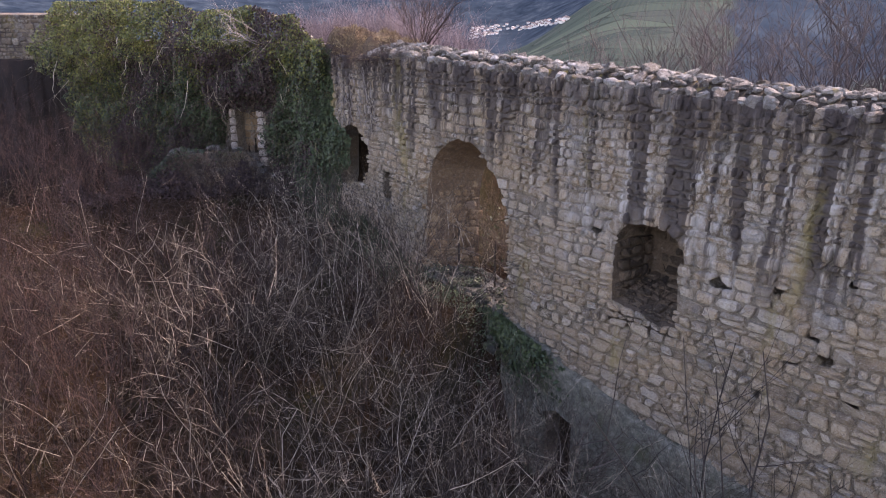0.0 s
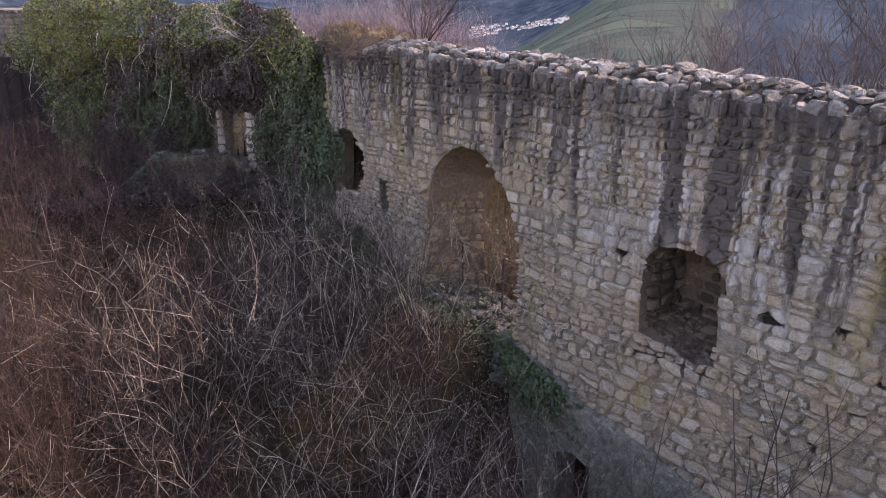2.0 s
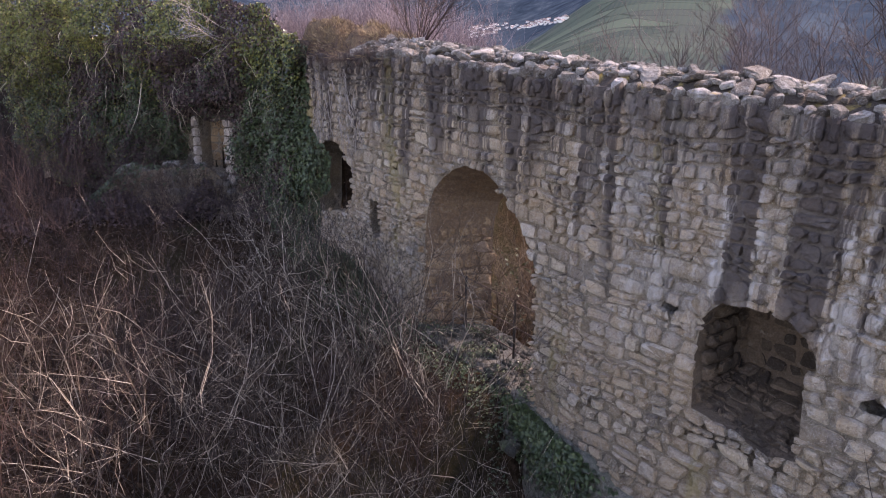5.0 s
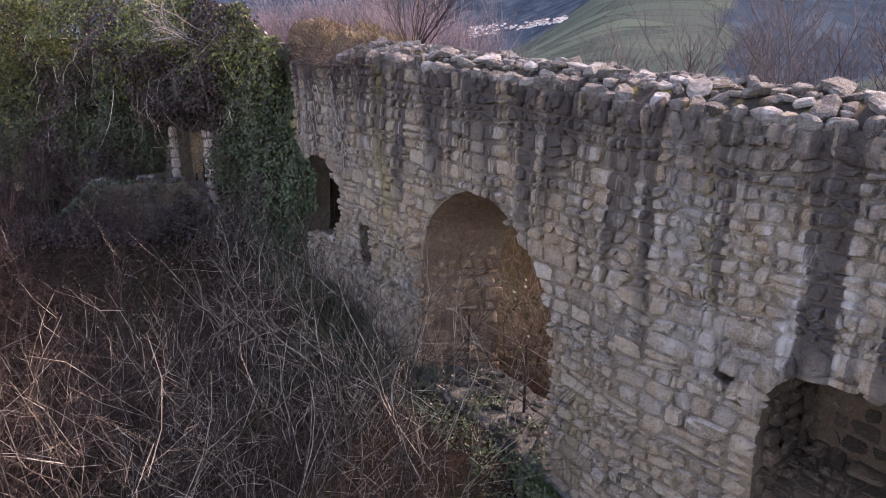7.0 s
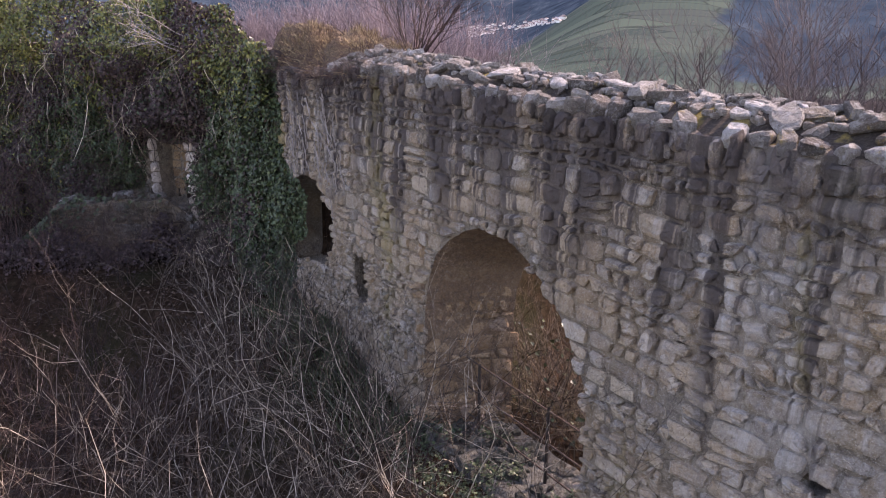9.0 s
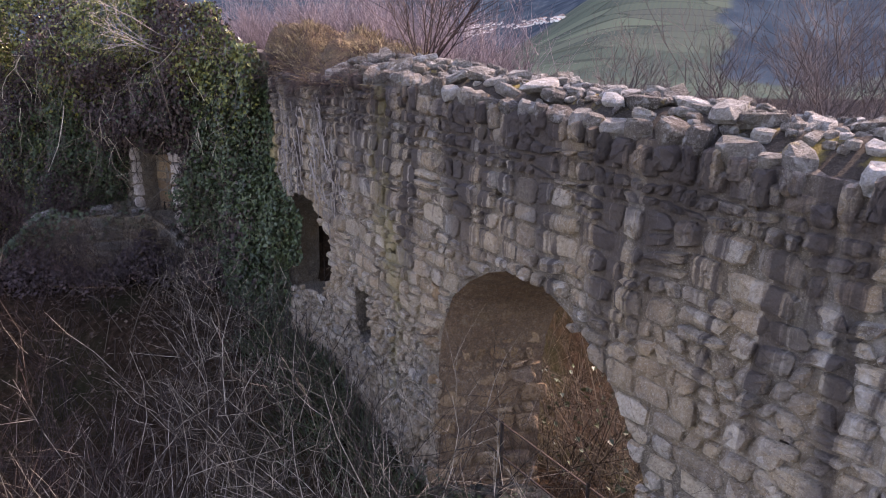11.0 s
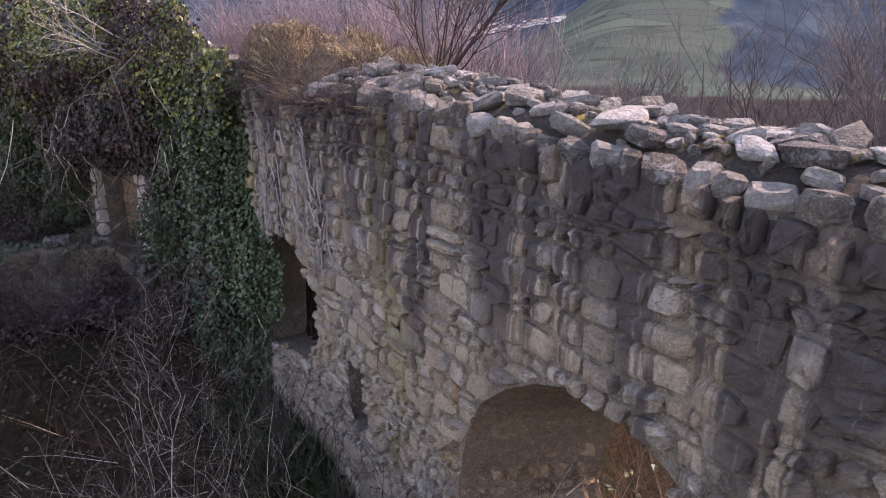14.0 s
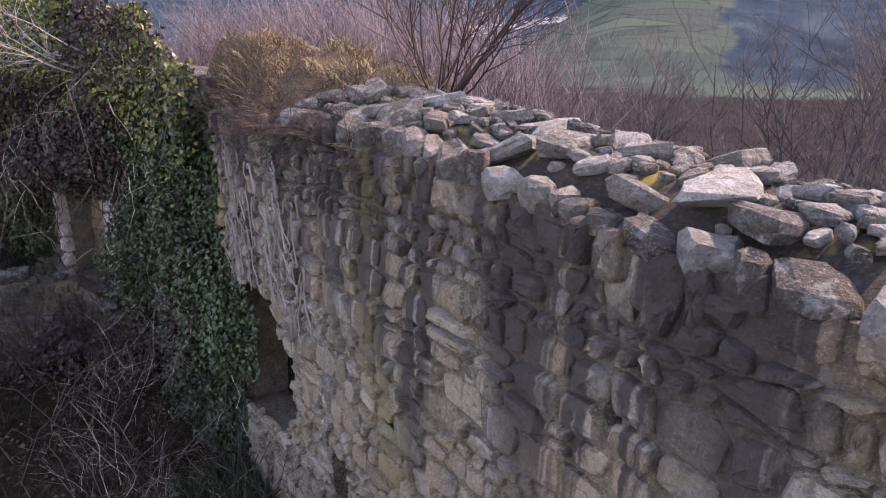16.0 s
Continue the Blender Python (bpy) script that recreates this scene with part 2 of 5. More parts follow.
def stone(corners, proud, closed_at, sides=12, rng=random):
    """One rubble stone: local points (s, d, z) and faces, from the four corners of its bed."""
    (a, b, c, d) = [np.array(p) for p in corners]
    mid = (a + b + c + d) / 4
    ring = []
    power = rng.uniform(0.34, 0.56)
    for i in range(sides):
        t = 2 * math.pi * (i + 0.5) / sides
        u = math.copysign(abs(math.cos(t)) ** power, math.cos(t)) * rng.uniform(0.84, 1.05)
        v = math.copysign(abs(math.sin(t)) ** power, math.sin(t)) * rng.uniform(0.84, 1.05)
        u, v = (u + 1) / 2, (v + 1) / 2
        p = a * (1 - u) * (1 - v) + b * u * (1 - v) + c * u * v + d * (1 - u) * v
        for _ in range(8):
            if not closed_at(*p):
                break
            p = mid + (p - mid) * 0.86
        ring.append(p)
    tilt_s, tilt_z = rng.uniform(-0.09, 0.09), rng.uniform(-0.14, 0.06)
    pts = []
    for k, (size, out) in enumerate(RINGS):
        for p in ring:
            q = mid + (p - mid) * size
            dd = proud * out + (tilt_s * (q[0] - mid[0]) + tilt_z * (q[1] - mid[1]) + rng.uniform(-0.2, 0.2) * proud if k else 0)
            pts.append((q[0], dd, q[1]))
    pts.append((mid[0], proud * 1.04, mid[1]))
    faces = []
    for k in range(len(RINGS) - 1):
        for i in range(sides):
            j = (i + 1) % sides
            faces.append((k * sides + i, k * sides + j, (k + 1) * sides + j, (k + 1) * sides + i))
    last = (len(RINGS) - 1) * sides
    faces += [(last + i, last + (i + 1) % sides, last + sides) for i in range(sides)]
    return pts, faces


def courses(s0, s1, z0, z1, closed_at, seed, size=1.0, joint=0.012, proud=(0.02, 0.06), sides=12, upper=None):
    """Rubble in uneven courses over a stretch of wall; gives the stones' local points and faces."""
    rng = random.Random(seed)
    z, k, out = z0, 0, []
    edge = lambda s, n: 0.085 * size * noise.noise((s * 1.1 / size, n * 7.3, seed)) + 0.045 * size * noise.noise((s * 4.0 / size, n * 3.1, seed))
    while z < z1:
        h = rng.choice((0.12, 0.15, 0.17, 0.2, 0.24)) * size * rng.uniform(0.9, 1.1)
        s = s0 - rng.uniform(0, 0.3) * size
        lean = rng.uniform(-0.03, 0.03)
        while s < s1:
            w = min(max(h * rng.lognormvariate(0.26, 0.36), 0.09 * size), 0.62 * size)
            a, b = s + joint, s + w - joint
            nudge = rng.uniform(-0.02, 0.02) * size
            split = h > 0.19 * size and rng.random() < 0.14
            for lo, hi in (((0.0, 0.45), (0.45, 1.0)) if split else ((0.0, 1.0),)):
                za = [z + edge(q, k) + (h + edge(q, k + 1) - edge(q, k)) * lo + joint for q in (a, b)]
                zb = [z + edge(q, k) + (h + edge(q, k + 1) - edge(q, k)) * hi - joint for q in (a, b)]
                cs, cz = (a + b) / 2, (za[0] + zb[1]) / 2
                if closed_at(cs, cz) or (upper and cz > upper(cs)) or s0 > cs or cs > s1:
                    continue
                lean = rng.uniform(-0.035, 0.035)
                quad = ((a - lean, za[0]), (b - lean + nudge, za[1]), (b + lean + nudge, zb[1]), (a + lean, zb[0]))
                out.append((cs, cz, *stone(quad, rng.uniform(*proud), closed_at, sides, rng)))
            s += w
        z += h
        k += 1
    return out


def joined(name, pieces, place, material, parent, label="", kind="stuff"):
    verts, faces = [], []
    for _, _, pts, fs in pieces:
        n = len(verts)
        verts += [place(*p) for p in pts]
        faces += [tuple(n + i for i in f) for f in fs]
    ob = mesh_object(name, verts, faces, material, parent)
    return tagged(ob, label, kind=kind)


def apply_cut(ob, cutters):
    """Cuts closed meshes out of ob and leaves plain mesh data."""
    for c in cutters:
        m = ob.modifiers.new("cut", "BOOLEAN")
        m.operation, m.object, m.solver = "DIFFERENCE", c, "EXACT"
    bpy.context.view_layer.update()
    me = bpy.data.meshes.new_from_object(ob.evaluated_get(bpy.context.evaluated_depsgraph_get()))
    ob.modifiers.clear()
    ob.data = me
    for c in cutters:
        bpy.data.objects.remove(c)


def loft(name, front, back_outline, d0, d1, place):
    """A closed cutter between two outlines with as many points."""
    n = len(front)
    verts = [place(s, d0, z) for s, z in front] + [place(s, d1, z) for s, z in back_outline]
    faces = [tuple(range(n)), tuple(range(2 * n - 1, n - 1, -1))] + [(i, n + i, n + (i + 1) % n, (i + 1) % n) for i in range(n)]
    ob = new(name, bpy.data.meshes.new(name))
    ob.data.from_pydata(verts, [], faces)
    bm = bmesh.new()
    bm.from_mesh(ob.data)
    bmesh.ops.recalc_face_normals(bm, faces=bm.faces)
    bm.to_mesh(ob.data)
    bm.free()
    return ob


def resample(outline, n):
    pts = np.array(outline, float)
    run = np.r_[0, np.cumsum(np.hypot(*np.diff(pts, axis=0).T))]
    at = np.linspace(0, run[-1], n)
    return list(zip(np.interp(at, run, pts[:, 0]), np.interp(at, run, pts[:, 1])))


# the wall's core, in two stretches that meet at the bend
curtain_wall = tagged(new("wall_curtain"), "tall ruined rubble stone wall with dark rain streaks and arches", "wall", kind="structure")


def core_stretch(s0, s1):
    bm = bmesh.new()
    steps = max(2, int((s1 - s0) / 0.5))
    rows = []
    for i in range(steps + 1):
        s = s0 + (s1 - s0) * i / steps
        inner = min(s, -1e-9) if s1 <= 0 else max(s, 0.0)
        t = top_at(s) - 0.02
        rows.append([bm.verts.new(on_wall(inner, d, z)) for d, z in ((0.0, -2.0), (0.0, t), (-THICK * 0.5, t + 0.16), (-THICK, t), (-THICK, -12.0))])
    for r, q in zip(rows, rows[1:]):
        for i in range(5):
            bm.faces.new((r[i], r[(i + 1) % 5], q[(i + 1) % 5], q[i]))
    bm.faces.new(rows[0])
    bm.faces.new(list(reversed(rows[-1])))
    bmesh.ops.recalc_face_normals(bm, faces=bm.faces)
    return part("core", bm, m_mortar, curtain_wall)


core_far, core_near = core_stretch(0.0, S_END), core_stretch(S_START, 0.0)
far_cuts = [loft("cut", resample(ARCH_MIDDLE, 22), resample(ARCH_MIDDLE_BACK, 22), 0.02, -THICK - 0.02, on_wall), loft("cut", ARCH_LEFT, ARCH_LEFT, 0.02, -0.85, on_wall), loft("cut", SLIT, [(s * 0.96 + 0.3, z) for s, z in SLIT], 0.3, -0.6, on_wall)]
near_cuts = [loft("cut", ARCH_RIGHT, [(-2.35 + (s + 2.35) * 0.94, 4.5 + (z - 4.5) * 0.93) for s, z in ARCH_RIGHT], 0.02, -1.0, on_wall), loft("cut", DOORWAY, DOORWAY, 0.3, -0.9, on_wall)]
for g in GAPS:
    mid_s = sum(s for s, _ in g) / len(g)
    (far_cuts if mid_s > 0 else near_cuts).append(loft("cut", g, g, 0.3, -0.35, on_wall))
apply_cut(core_far, far_cuts)
apply_cut(core_near, near_cuts)
for core in (core_far, core_near):
    core.data.materials.clear()
    core.data.materials.append(m_mortar)
    core.data.materials.append(m_reveal)
    core.data.materials.append(m_niche)
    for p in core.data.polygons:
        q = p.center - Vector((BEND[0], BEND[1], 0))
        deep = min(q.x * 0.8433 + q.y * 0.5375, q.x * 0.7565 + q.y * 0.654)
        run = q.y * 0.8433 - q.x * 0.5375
        # index 2: near niche faces, darkened for their shade
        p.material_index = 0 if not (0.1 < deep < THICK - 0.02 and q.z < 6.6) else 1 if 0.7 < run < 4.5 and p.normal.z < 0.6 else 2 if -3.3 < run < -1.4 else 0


# ---- ground and distance: one sheet ----
def smooth(a, b, x):
    t = max(0.0, min(1.0, (x - a) / (b - a)))
    return t * t * (3 - 2 * t)


def beyond(x, y):
    """Metres outside the enclosure (inside: negative)."""
    px, py = x - 1.87, y - 12.6
    far, near = px * 0.8433 + py * 0.5375, px * 0.7565 + py * 0.654
    third = (x + 3.3) * 0.77 + (y - 20.75) * 0.64
    fourth = (x + 6.0) * 0.454 + (y - 24.0) * 0.89
    return max(min(far, near), third, fourth)


def along(x, y):
    px, py = x - 1.87, y - 12.6
    s = px * -0.5375 + py * 0.8433
    return s if s > 0 else -(px * 0.654 - py * 0.7565)


def ground_height(x, y):
    d, s = beyond(x, y), along(x, y)
    r = math.hypot(x, y)
    rough = 0.22 * noise.noise((x * 0.45, y * 0.45, 3.0)) + 0.07 * noise.noise((x * 1.9, y * 1.9, 8.0))
    if d < 0.55:
        bank = smooth(0.1, 1.7, s)
        h = -0.35 + bank * (2.95 * (1 - 0.62 * smooth(0.2, 4.5, -d)))
        h += 0.1 * max(0.0, min(16.0, -x - 2)) + 1.6 * smooth(14, 24, y) * smooth(2, -4, x)
        h = min(h, 3.1)
        return h + rough
    edge = 2.55 + 4.6 * smooth(4.4, 7.5, s) * (1 - smooth(20, 40, d))
    h = edge - 0.05 * d - 0.26 * max(0.0, min(d, 150.0) - 2.0) + rough
    # valley floor, the vineyard slope and the mountains behind it
    az = math.degrees(math.atan2(x, y))
    h = max(h, -52.0) + 5 * noise.noise((x * 0.006, y * 0.006, 1.0)) * smooth(60, 300, r)
    lift = smooth(700, 1650, r) * 150 * smooth(4.0, 15.0, az) * (1 - 0.35 * smooth(17, 30, az)) + 45 * smooth(1500, 2700, r)
    mount = smooth(2450, 4300, r) * (290 + 230 * smooth(-4, 7, az) + 60 * noise.noise((az * 0.12, 2.0, 5.0)))
    return h + lift + mount + 12 * noise.noise((x * 0.0021, y * 0.0021, 7.0)) * smooth(600, 1500, r)


def ground_material():
    n = Nodes("leaf litter, meadow and woods")
    pos = n.place()
    far = n.put("ShaderNodeVectorMath", i0=pos)
    far.operation = "LENGTH"
    away = far.outputs["Value"]
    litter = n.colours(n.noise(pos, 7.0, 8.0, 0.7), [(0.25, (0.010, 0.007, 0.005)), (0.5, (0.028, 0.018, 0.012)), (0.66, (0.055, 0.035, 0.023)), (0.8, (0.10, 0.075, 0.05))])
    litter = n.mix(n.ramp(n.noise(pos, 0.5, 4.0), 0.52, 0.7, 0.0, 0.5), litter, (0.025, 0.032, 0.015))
    wood = n.colours(n.noise(pos, 0.07, 8.0, 0.75), [(0.3, (0.010, 0.0095, 0.0095)), (0.52, (0.026, 0.022, 0.021)), (0.68, (0.045, 0.036, 0.032)), (0.78, (0.05, 0.06, 0.03))])
    # vineyards: strips across the slope, tinted blue-green for distance haze
    cells = n.put("ShaderNodeTexVoronoi", Vector=n.place((0.008, 0.022, 0.0), 0.35), Scale=1.0)
    cells.feature = "F1"
    strip = n.put("ShaderNodeSeparateColor", Color=cells.outputs["Color"]).outputs[0]
    field = n.colours(strip, [(0.1, (0.034, 0.048, 0.043)), (0.4, (0.046, 0.066, 0.053)), (0.65, (0.045, 0.055, 0.05)), (0.95, (0.06, 0.08, 0.063))])
    rows = n.put("ShaderNodeTexWave", Vector=n.place((1, 1, 0), 0.35), Scale=0.035)
    rows.bands_direction = "X"
    field = n.mix(n.ramp(rows.outputs[0], 0.3, 0.7, 0.0, 0.18), field, (0.07, 0.075, 0.05))
    edges = n.put("ShaderNodeTexVoronoi", Vector=n.place((0.008, 0.022, 0.0), 0.35), Scale=1.0)
    edges.feature = "DISTANCE_TO_EDGE"
    field = n.mix(n.ramp(edges.outputs["Distance"], 0.035, 0.0, 0.0, 0.55), field, (0.008, 0.011, 0.01))
    # distance haze put into the far woods' and mountains' colour as blue
    hazed_forest = n.colours(n.noise(pos, 0.012, 8.0, 0.7), [(0.35, (0.012, 0.02, 0.03)), (0.55, (0.028, 0.042, 0.056)), (0.7, (0.06, 0.078, 0.09))])
    jag = n.math("MULTIPLY", n.math("SUBTRACT", n.noise(pos, 0.005, 5.0), 0.5), 520.0)
    reach = n.math("ADD", away, jag)
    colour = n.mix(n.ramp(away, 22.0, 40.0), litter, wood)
    colour = n.mix(n.ramp(reach, 690.0, 720.0), colour, field)
    colour = n.mix(n.ramp(n.math("ADD", away, n.math("MULTIPLY", jag, 1.6)), 1620.0, 1700.0), colour, hazed_forest)
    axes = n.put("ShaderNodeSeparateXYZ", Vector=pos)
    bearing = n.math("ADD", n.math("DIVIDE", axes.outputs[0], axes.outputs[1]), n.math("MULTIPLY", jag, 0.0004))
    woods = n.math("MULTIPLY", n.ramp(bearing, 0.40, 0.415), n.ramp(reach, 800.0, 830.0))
    colour = n.mix(woods, colour, hazed_forest)
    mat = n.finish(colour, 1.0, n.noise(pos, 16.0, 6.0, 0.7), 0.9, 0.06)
    n.shader.inputs["Specular IOR Level"].default_value = 0.0
    return mat


m_ground = ground_material()


def ground():
    sectors = 420
    radii = [0.0]
    while radii[-1] < 4700:
        radii.append(radii[-1] + max(0.27, radii[-1] * 0.021))
    cx, cy = -2.0, 13.0
    verts, faces = [(cx, cy, ground_height(cx, cy))], []
    for r in radii[1:]:
        for i in range(sectors):
            a = 2 * math.pi * i / sectors
            x, y = cx + r * math.sin(a), cy + r * math.cos(a)
            verts.append((x, y, ground_height(x, y)))
    faces += [(0, 1 + (i + 1) % sectors, 1 + i) for i in range(sectors)]
    for k in range(len(radii) - 2):
        a, b = 1 + k * sectors, 1 + (k + 1) * sectors
        faces += [(a + i, a + (i + 1) % sectors, b + (i + 1) % sectors, b + i) for i in range(sectors)]
    ob = mesh_object("ground", verts, faces, m_ground)
    tagged(ob, "leaf-littered courtyard floor falling to a valley with vineyards", "ground", kind="structure")


ground()

# ---- stones of the curtain wall ----
LEDGE = [(-20.0, 0.6), (-6.0, 1.32), (-4.3, 1.58), (-3.3, 1.73), (-2.2, 1.93), (-1.55, 2.1), (-0.78, 2.24), (-0.15, 2.48), (0.95, 2.66)]


def ledge_at(s):
    return float(np.interp(s, [p[0] for p in LEDGE], [p[1] for p in LEDGE]))


def closed_face(s, z):
    if s < 0.95 and z < ledge_at(s):
        return True
    return well_open_at(s, z)


pieces = courses(-8.5, 0.0, 0.9, 7.75, closed_face, 11, size=0.92, proud=(0.028, 0.075), upper=lambda s: top_at(s) - 0.15) + courses(0.0, S_END, 1.4, 7.95, closed_face, 12, size=0.92, proud=(0.025, 0.075), upper=lambda s: top_at(s) - 0.15)


def top_course():
    """Upright stones under the coping, with deep washed joints."""
    rng, s, out = random.Random(31), -8.5, []
    while s < S_END:
        w, h = rng.choice((0.12, 0.16, 0.2, 0.25, 0.31)) * rng.uniform(0.85, 1.15), rng.uniform(0.15, 0.32)
        z = top_at(s) + rng.uniform(-0.06, 0.06)
        quad = ((s + 0.018, z - h), (s + w - 0.018, z - h + rng.uniform(-0.03, 0.03)), (s + w - 0.02, z), (s + 0.02, z + rng.uniform(-0.03, 0.03)))
        if s > 0.02 or s + w < -0.02:
            out.append((s + w / 2, z - h / 2, *stone(quad, rng.uniform(0.03, 0.10), lambda p, q: False, 16, rng)))
        s += w
    return out


pieces += top_course()
singles = [p for p in pieces if -1.1 < p[0] < 4.3 and p[1] > 6.55][:300]
chosen = {id(p) for p in singles}
joined("masonry", [p for p in pieces if id(p) not in chosen], on_wall, m_stone, curtain_wall, "weathered tan and grey rubble stones")


def ring_stones(outline, first, last, depth=0.26):
    """Stones set on edge round an arch's crown."""
    rng = random.Random(len(outline))
    pts = resample(outline[first:last + 1], 40)
    centre = np.array([np.mean([p[0] for p in pts]), min(p[1] for p in pts) - 0.2])
    out, i = [], 0
    while i < 36:
        j = min(i + rng.choice((3, 4, 5)), 39)
        a, b = np.array(pts[i]), np.array(pts[j])
        h = depth * rng.uniform(0.7, 1.15)
        oa, ob = a + (a - centre) / np.linalg.norm(a - centre) * h, b + (b - centre) / np.linalg.norm(b - centre) * h
        mid = (a + b) / 2
        quad = [q * 0.9 + (a + b + oa + ob) / 4 * 0.1 for q in (a, b, ob, oa)]
        if quad[0][0] > quad[1][0]:
            quad = [quad[1], quad[0], quad[3], quad[2]]
        out.append((mid[0], mid[1], *stone([tuple(q) for q in quad], rng.uniform(0.06, 0.085), lambda s, z: False, 12, rng)))
        i = j
    return out


for crown in (ring_stones(CROWN_RIGHT, 0, 7),):
    for c_s, c_z, pts, fs in crown:
        mesh_object("voussoir", [on_wall(*p) for p in pts], fs, m_stone, curtain_wall)


# ---- linings of the openings ----
def lined(name, a, b, z0, z1, d0, d1, seed, material, limit=None, size=1.0):
    """Stones on the side of an opening, from (s=a, d0) at the face to (s=b, d1) at its back."""
    run = math.hypot(b - a, d1 - d0)
    bits = courses(0.0, run, z0, z1, (lambda u, z: z > limit(u / run)) if limit else (lambda u, z: False), seed, size=size, joint=0.012, proud=(0.035, 0.07))
    ux, uy = (b - a) / run, (d1 - d0) / run
    joined(name, bits, lambda u, o, z: on_wall(a + ux * u + uy * o, d0 + uy * u - ux * o, z), material, curtain_wall)


lined("jamb_lining", 4.24, 3.62, 2.7, 5.6, -0.03, -THICK, 21, m_reveal, lambda k: 5.6 - 0.35 * k, 1.2)
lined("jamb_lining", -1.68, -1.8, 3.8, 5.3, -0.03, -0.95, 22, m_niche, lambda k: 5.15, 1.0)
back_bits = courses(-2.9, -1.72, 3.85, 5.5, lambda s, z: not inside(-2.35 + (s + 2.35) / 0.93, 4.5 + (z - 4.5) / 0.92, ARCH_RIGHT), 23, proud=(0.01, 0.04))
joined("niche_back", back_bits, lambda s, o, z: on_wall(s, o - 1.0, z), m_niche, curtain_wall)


def niche_sill():
    """The broken sill of the near niche: rubble that slopes up to its back."""
    slope = lambda s, u: 3.66 + 0.1 * (s + 2.98) + 0.42 * u
    bits = courses(-2.95, -1.7, 0.0, 1.05, lambda s, u: False, 27, size=0.85, joint=0.006, proud=(0.02, 0.05))
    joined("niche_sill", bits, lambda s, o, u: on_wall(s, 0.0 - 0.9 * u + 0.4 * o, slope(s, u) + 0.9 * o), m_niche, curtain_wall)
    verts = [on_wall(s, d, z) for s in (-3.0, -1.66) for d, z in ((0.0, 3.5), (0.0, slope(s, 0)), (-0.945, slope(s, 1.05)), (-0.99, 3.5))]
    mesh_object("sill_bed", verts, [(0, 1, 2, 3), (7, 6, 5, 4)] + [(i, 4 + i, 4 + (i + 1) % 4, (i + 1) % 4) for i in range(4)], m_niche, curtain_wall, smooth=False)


niche_sill()
back_bits = courses(7.2, 9.2, 3.2, 6.0, lambda s, z: not inside(s, z, ARCH_LEFT), 24, proud=(0.01, 0.06))
joined("niche_back", back_bits, lambda s, o, z: on_wall(s, o - 0.84, z), m_stone, curtain_wall)


# ---- the lower wall: plastered, proud of the rubble ----
def lower_wall():
    bm = bmesh.new()
    rng = random.Random(5)
    n = 60
    fr = []
    for i in range(n + 1):
        s = 0.95 - 9.5 * i / n
        z = ledge_at(s) + rng.uniform(-0.05, 0.05)
        fr.append((s, z))
    rows = []
    for s, z in fr:
        rows.append([bm.verts.new(on_wall(s, d, h)) for d, h in ((-0.05, -2.0), (0.16, -2.0), (0.13 + rng.uniform(-0.012, 0.012), z - 0.06), (0.10, z), (-0.05, z + 0.05))])
    for r, q in zip(rows, rows[1:]):
        for i in range(5):
            bm.faces.new((r[i], r[(i + 1) % 5], q[(i + 1) % 5], q[i]))
    bm.faces.new(rows[0])
    bm.faces.new(list(reversed(rows[-1])))
    bmesh.ops.recalc_face_normals(bm, faces=bm.faces)
    ob = part("lower_wall", bm, m_plaster, curtain_wall, "damp green-stained plastered lower wall with doorway")
    apply_cut(ob, [loft("cut", DOORWAY, DOORWAY, 0.5, -0.6, on_wall)])


lower_wall()


# ---- coping: loose slabs bedded on the wall's top ----
def slab_mesh(seed):
    """A broken flat stone about one unit long and wide."""
    rng = random.Random(seed)
    n = rng.choice((5, 6, 6, 7))
    angles = sorted(2 * math.pi * (i + rng.uniform(-0.38, 0.38)) / n for i in range(n))
    outline = [(math.cos(a) * rng.uniform(0.68, 1.12), math.sin(a) * rng.uniform(0.62, 1.12)) for a in angles]
    verts, faces = [], []
    slope = (rng.uniform(-0.2, 0.2), rng.uniform(-0.2, 0.2))
    for size, z in ((0.82, -1.0), (1.0, -0.3), (0.97, 0.5), (0.72, 0.86)):
        for x, y in outline:
            tilt = (slope[0] * x + slope[1] * y) if z > 0 else 0.0
            verts.append((x * size * 0.5 + rng.uniform(-0.05, 0.05), y * size * 0.5 + rng.uniform(-0.05, 0.05), z * 0.5 + tilt + rng.uniform(-0.1, 0.1)))
    verts.append((rng.uniform(-0.12, 0.12), rng.uniform(-0.12, 0.12), 0.46 + rng.uniform(-0.12, 0.14)))
    for k in range(3):
        faces += [(k * n + i, k * n + (i + 1) % n, (k + 1) * n + (i + 1) % n, (k + 1) * n + i) for i in range(n)]
    faces += [(3 * n + i, 3 * n + (i + 1) % n, 4 * n) for i in range(n)]
    faces.append(tuple(range(n - 1, -1, -1)))
    me = bpy.data.meshes.new("slab")
    me.from_pydata(verts, [], faces)
    me.materials.append(m_cap)
    return me


SLABS = [slab_mesh(100 + i) for i in range(40)]


def soil_material():
    n = Nodes("dark crumbly soil with moss")
    grain, wide = n.noise(n.place(), 45.0, 6.0, 0.7), n.noise(n.place(), 4.0, 5.0)
    colour = n.colours(grain, [(0.3, (0.02, 0.016, 0.013)), (0.55, (0.05, 0.039, 0.03)), (0.75, (0.11, 0.09, 0.07))])
    colour = n.mix(n.ramp(wide, 0.56, 0.66, 0.0, 0.8), colour, (0.24, 0.18, 0.05))
    return n.finish(colour, 0.95, grain, 1.0, 0.03)


m_soil = soil_material()


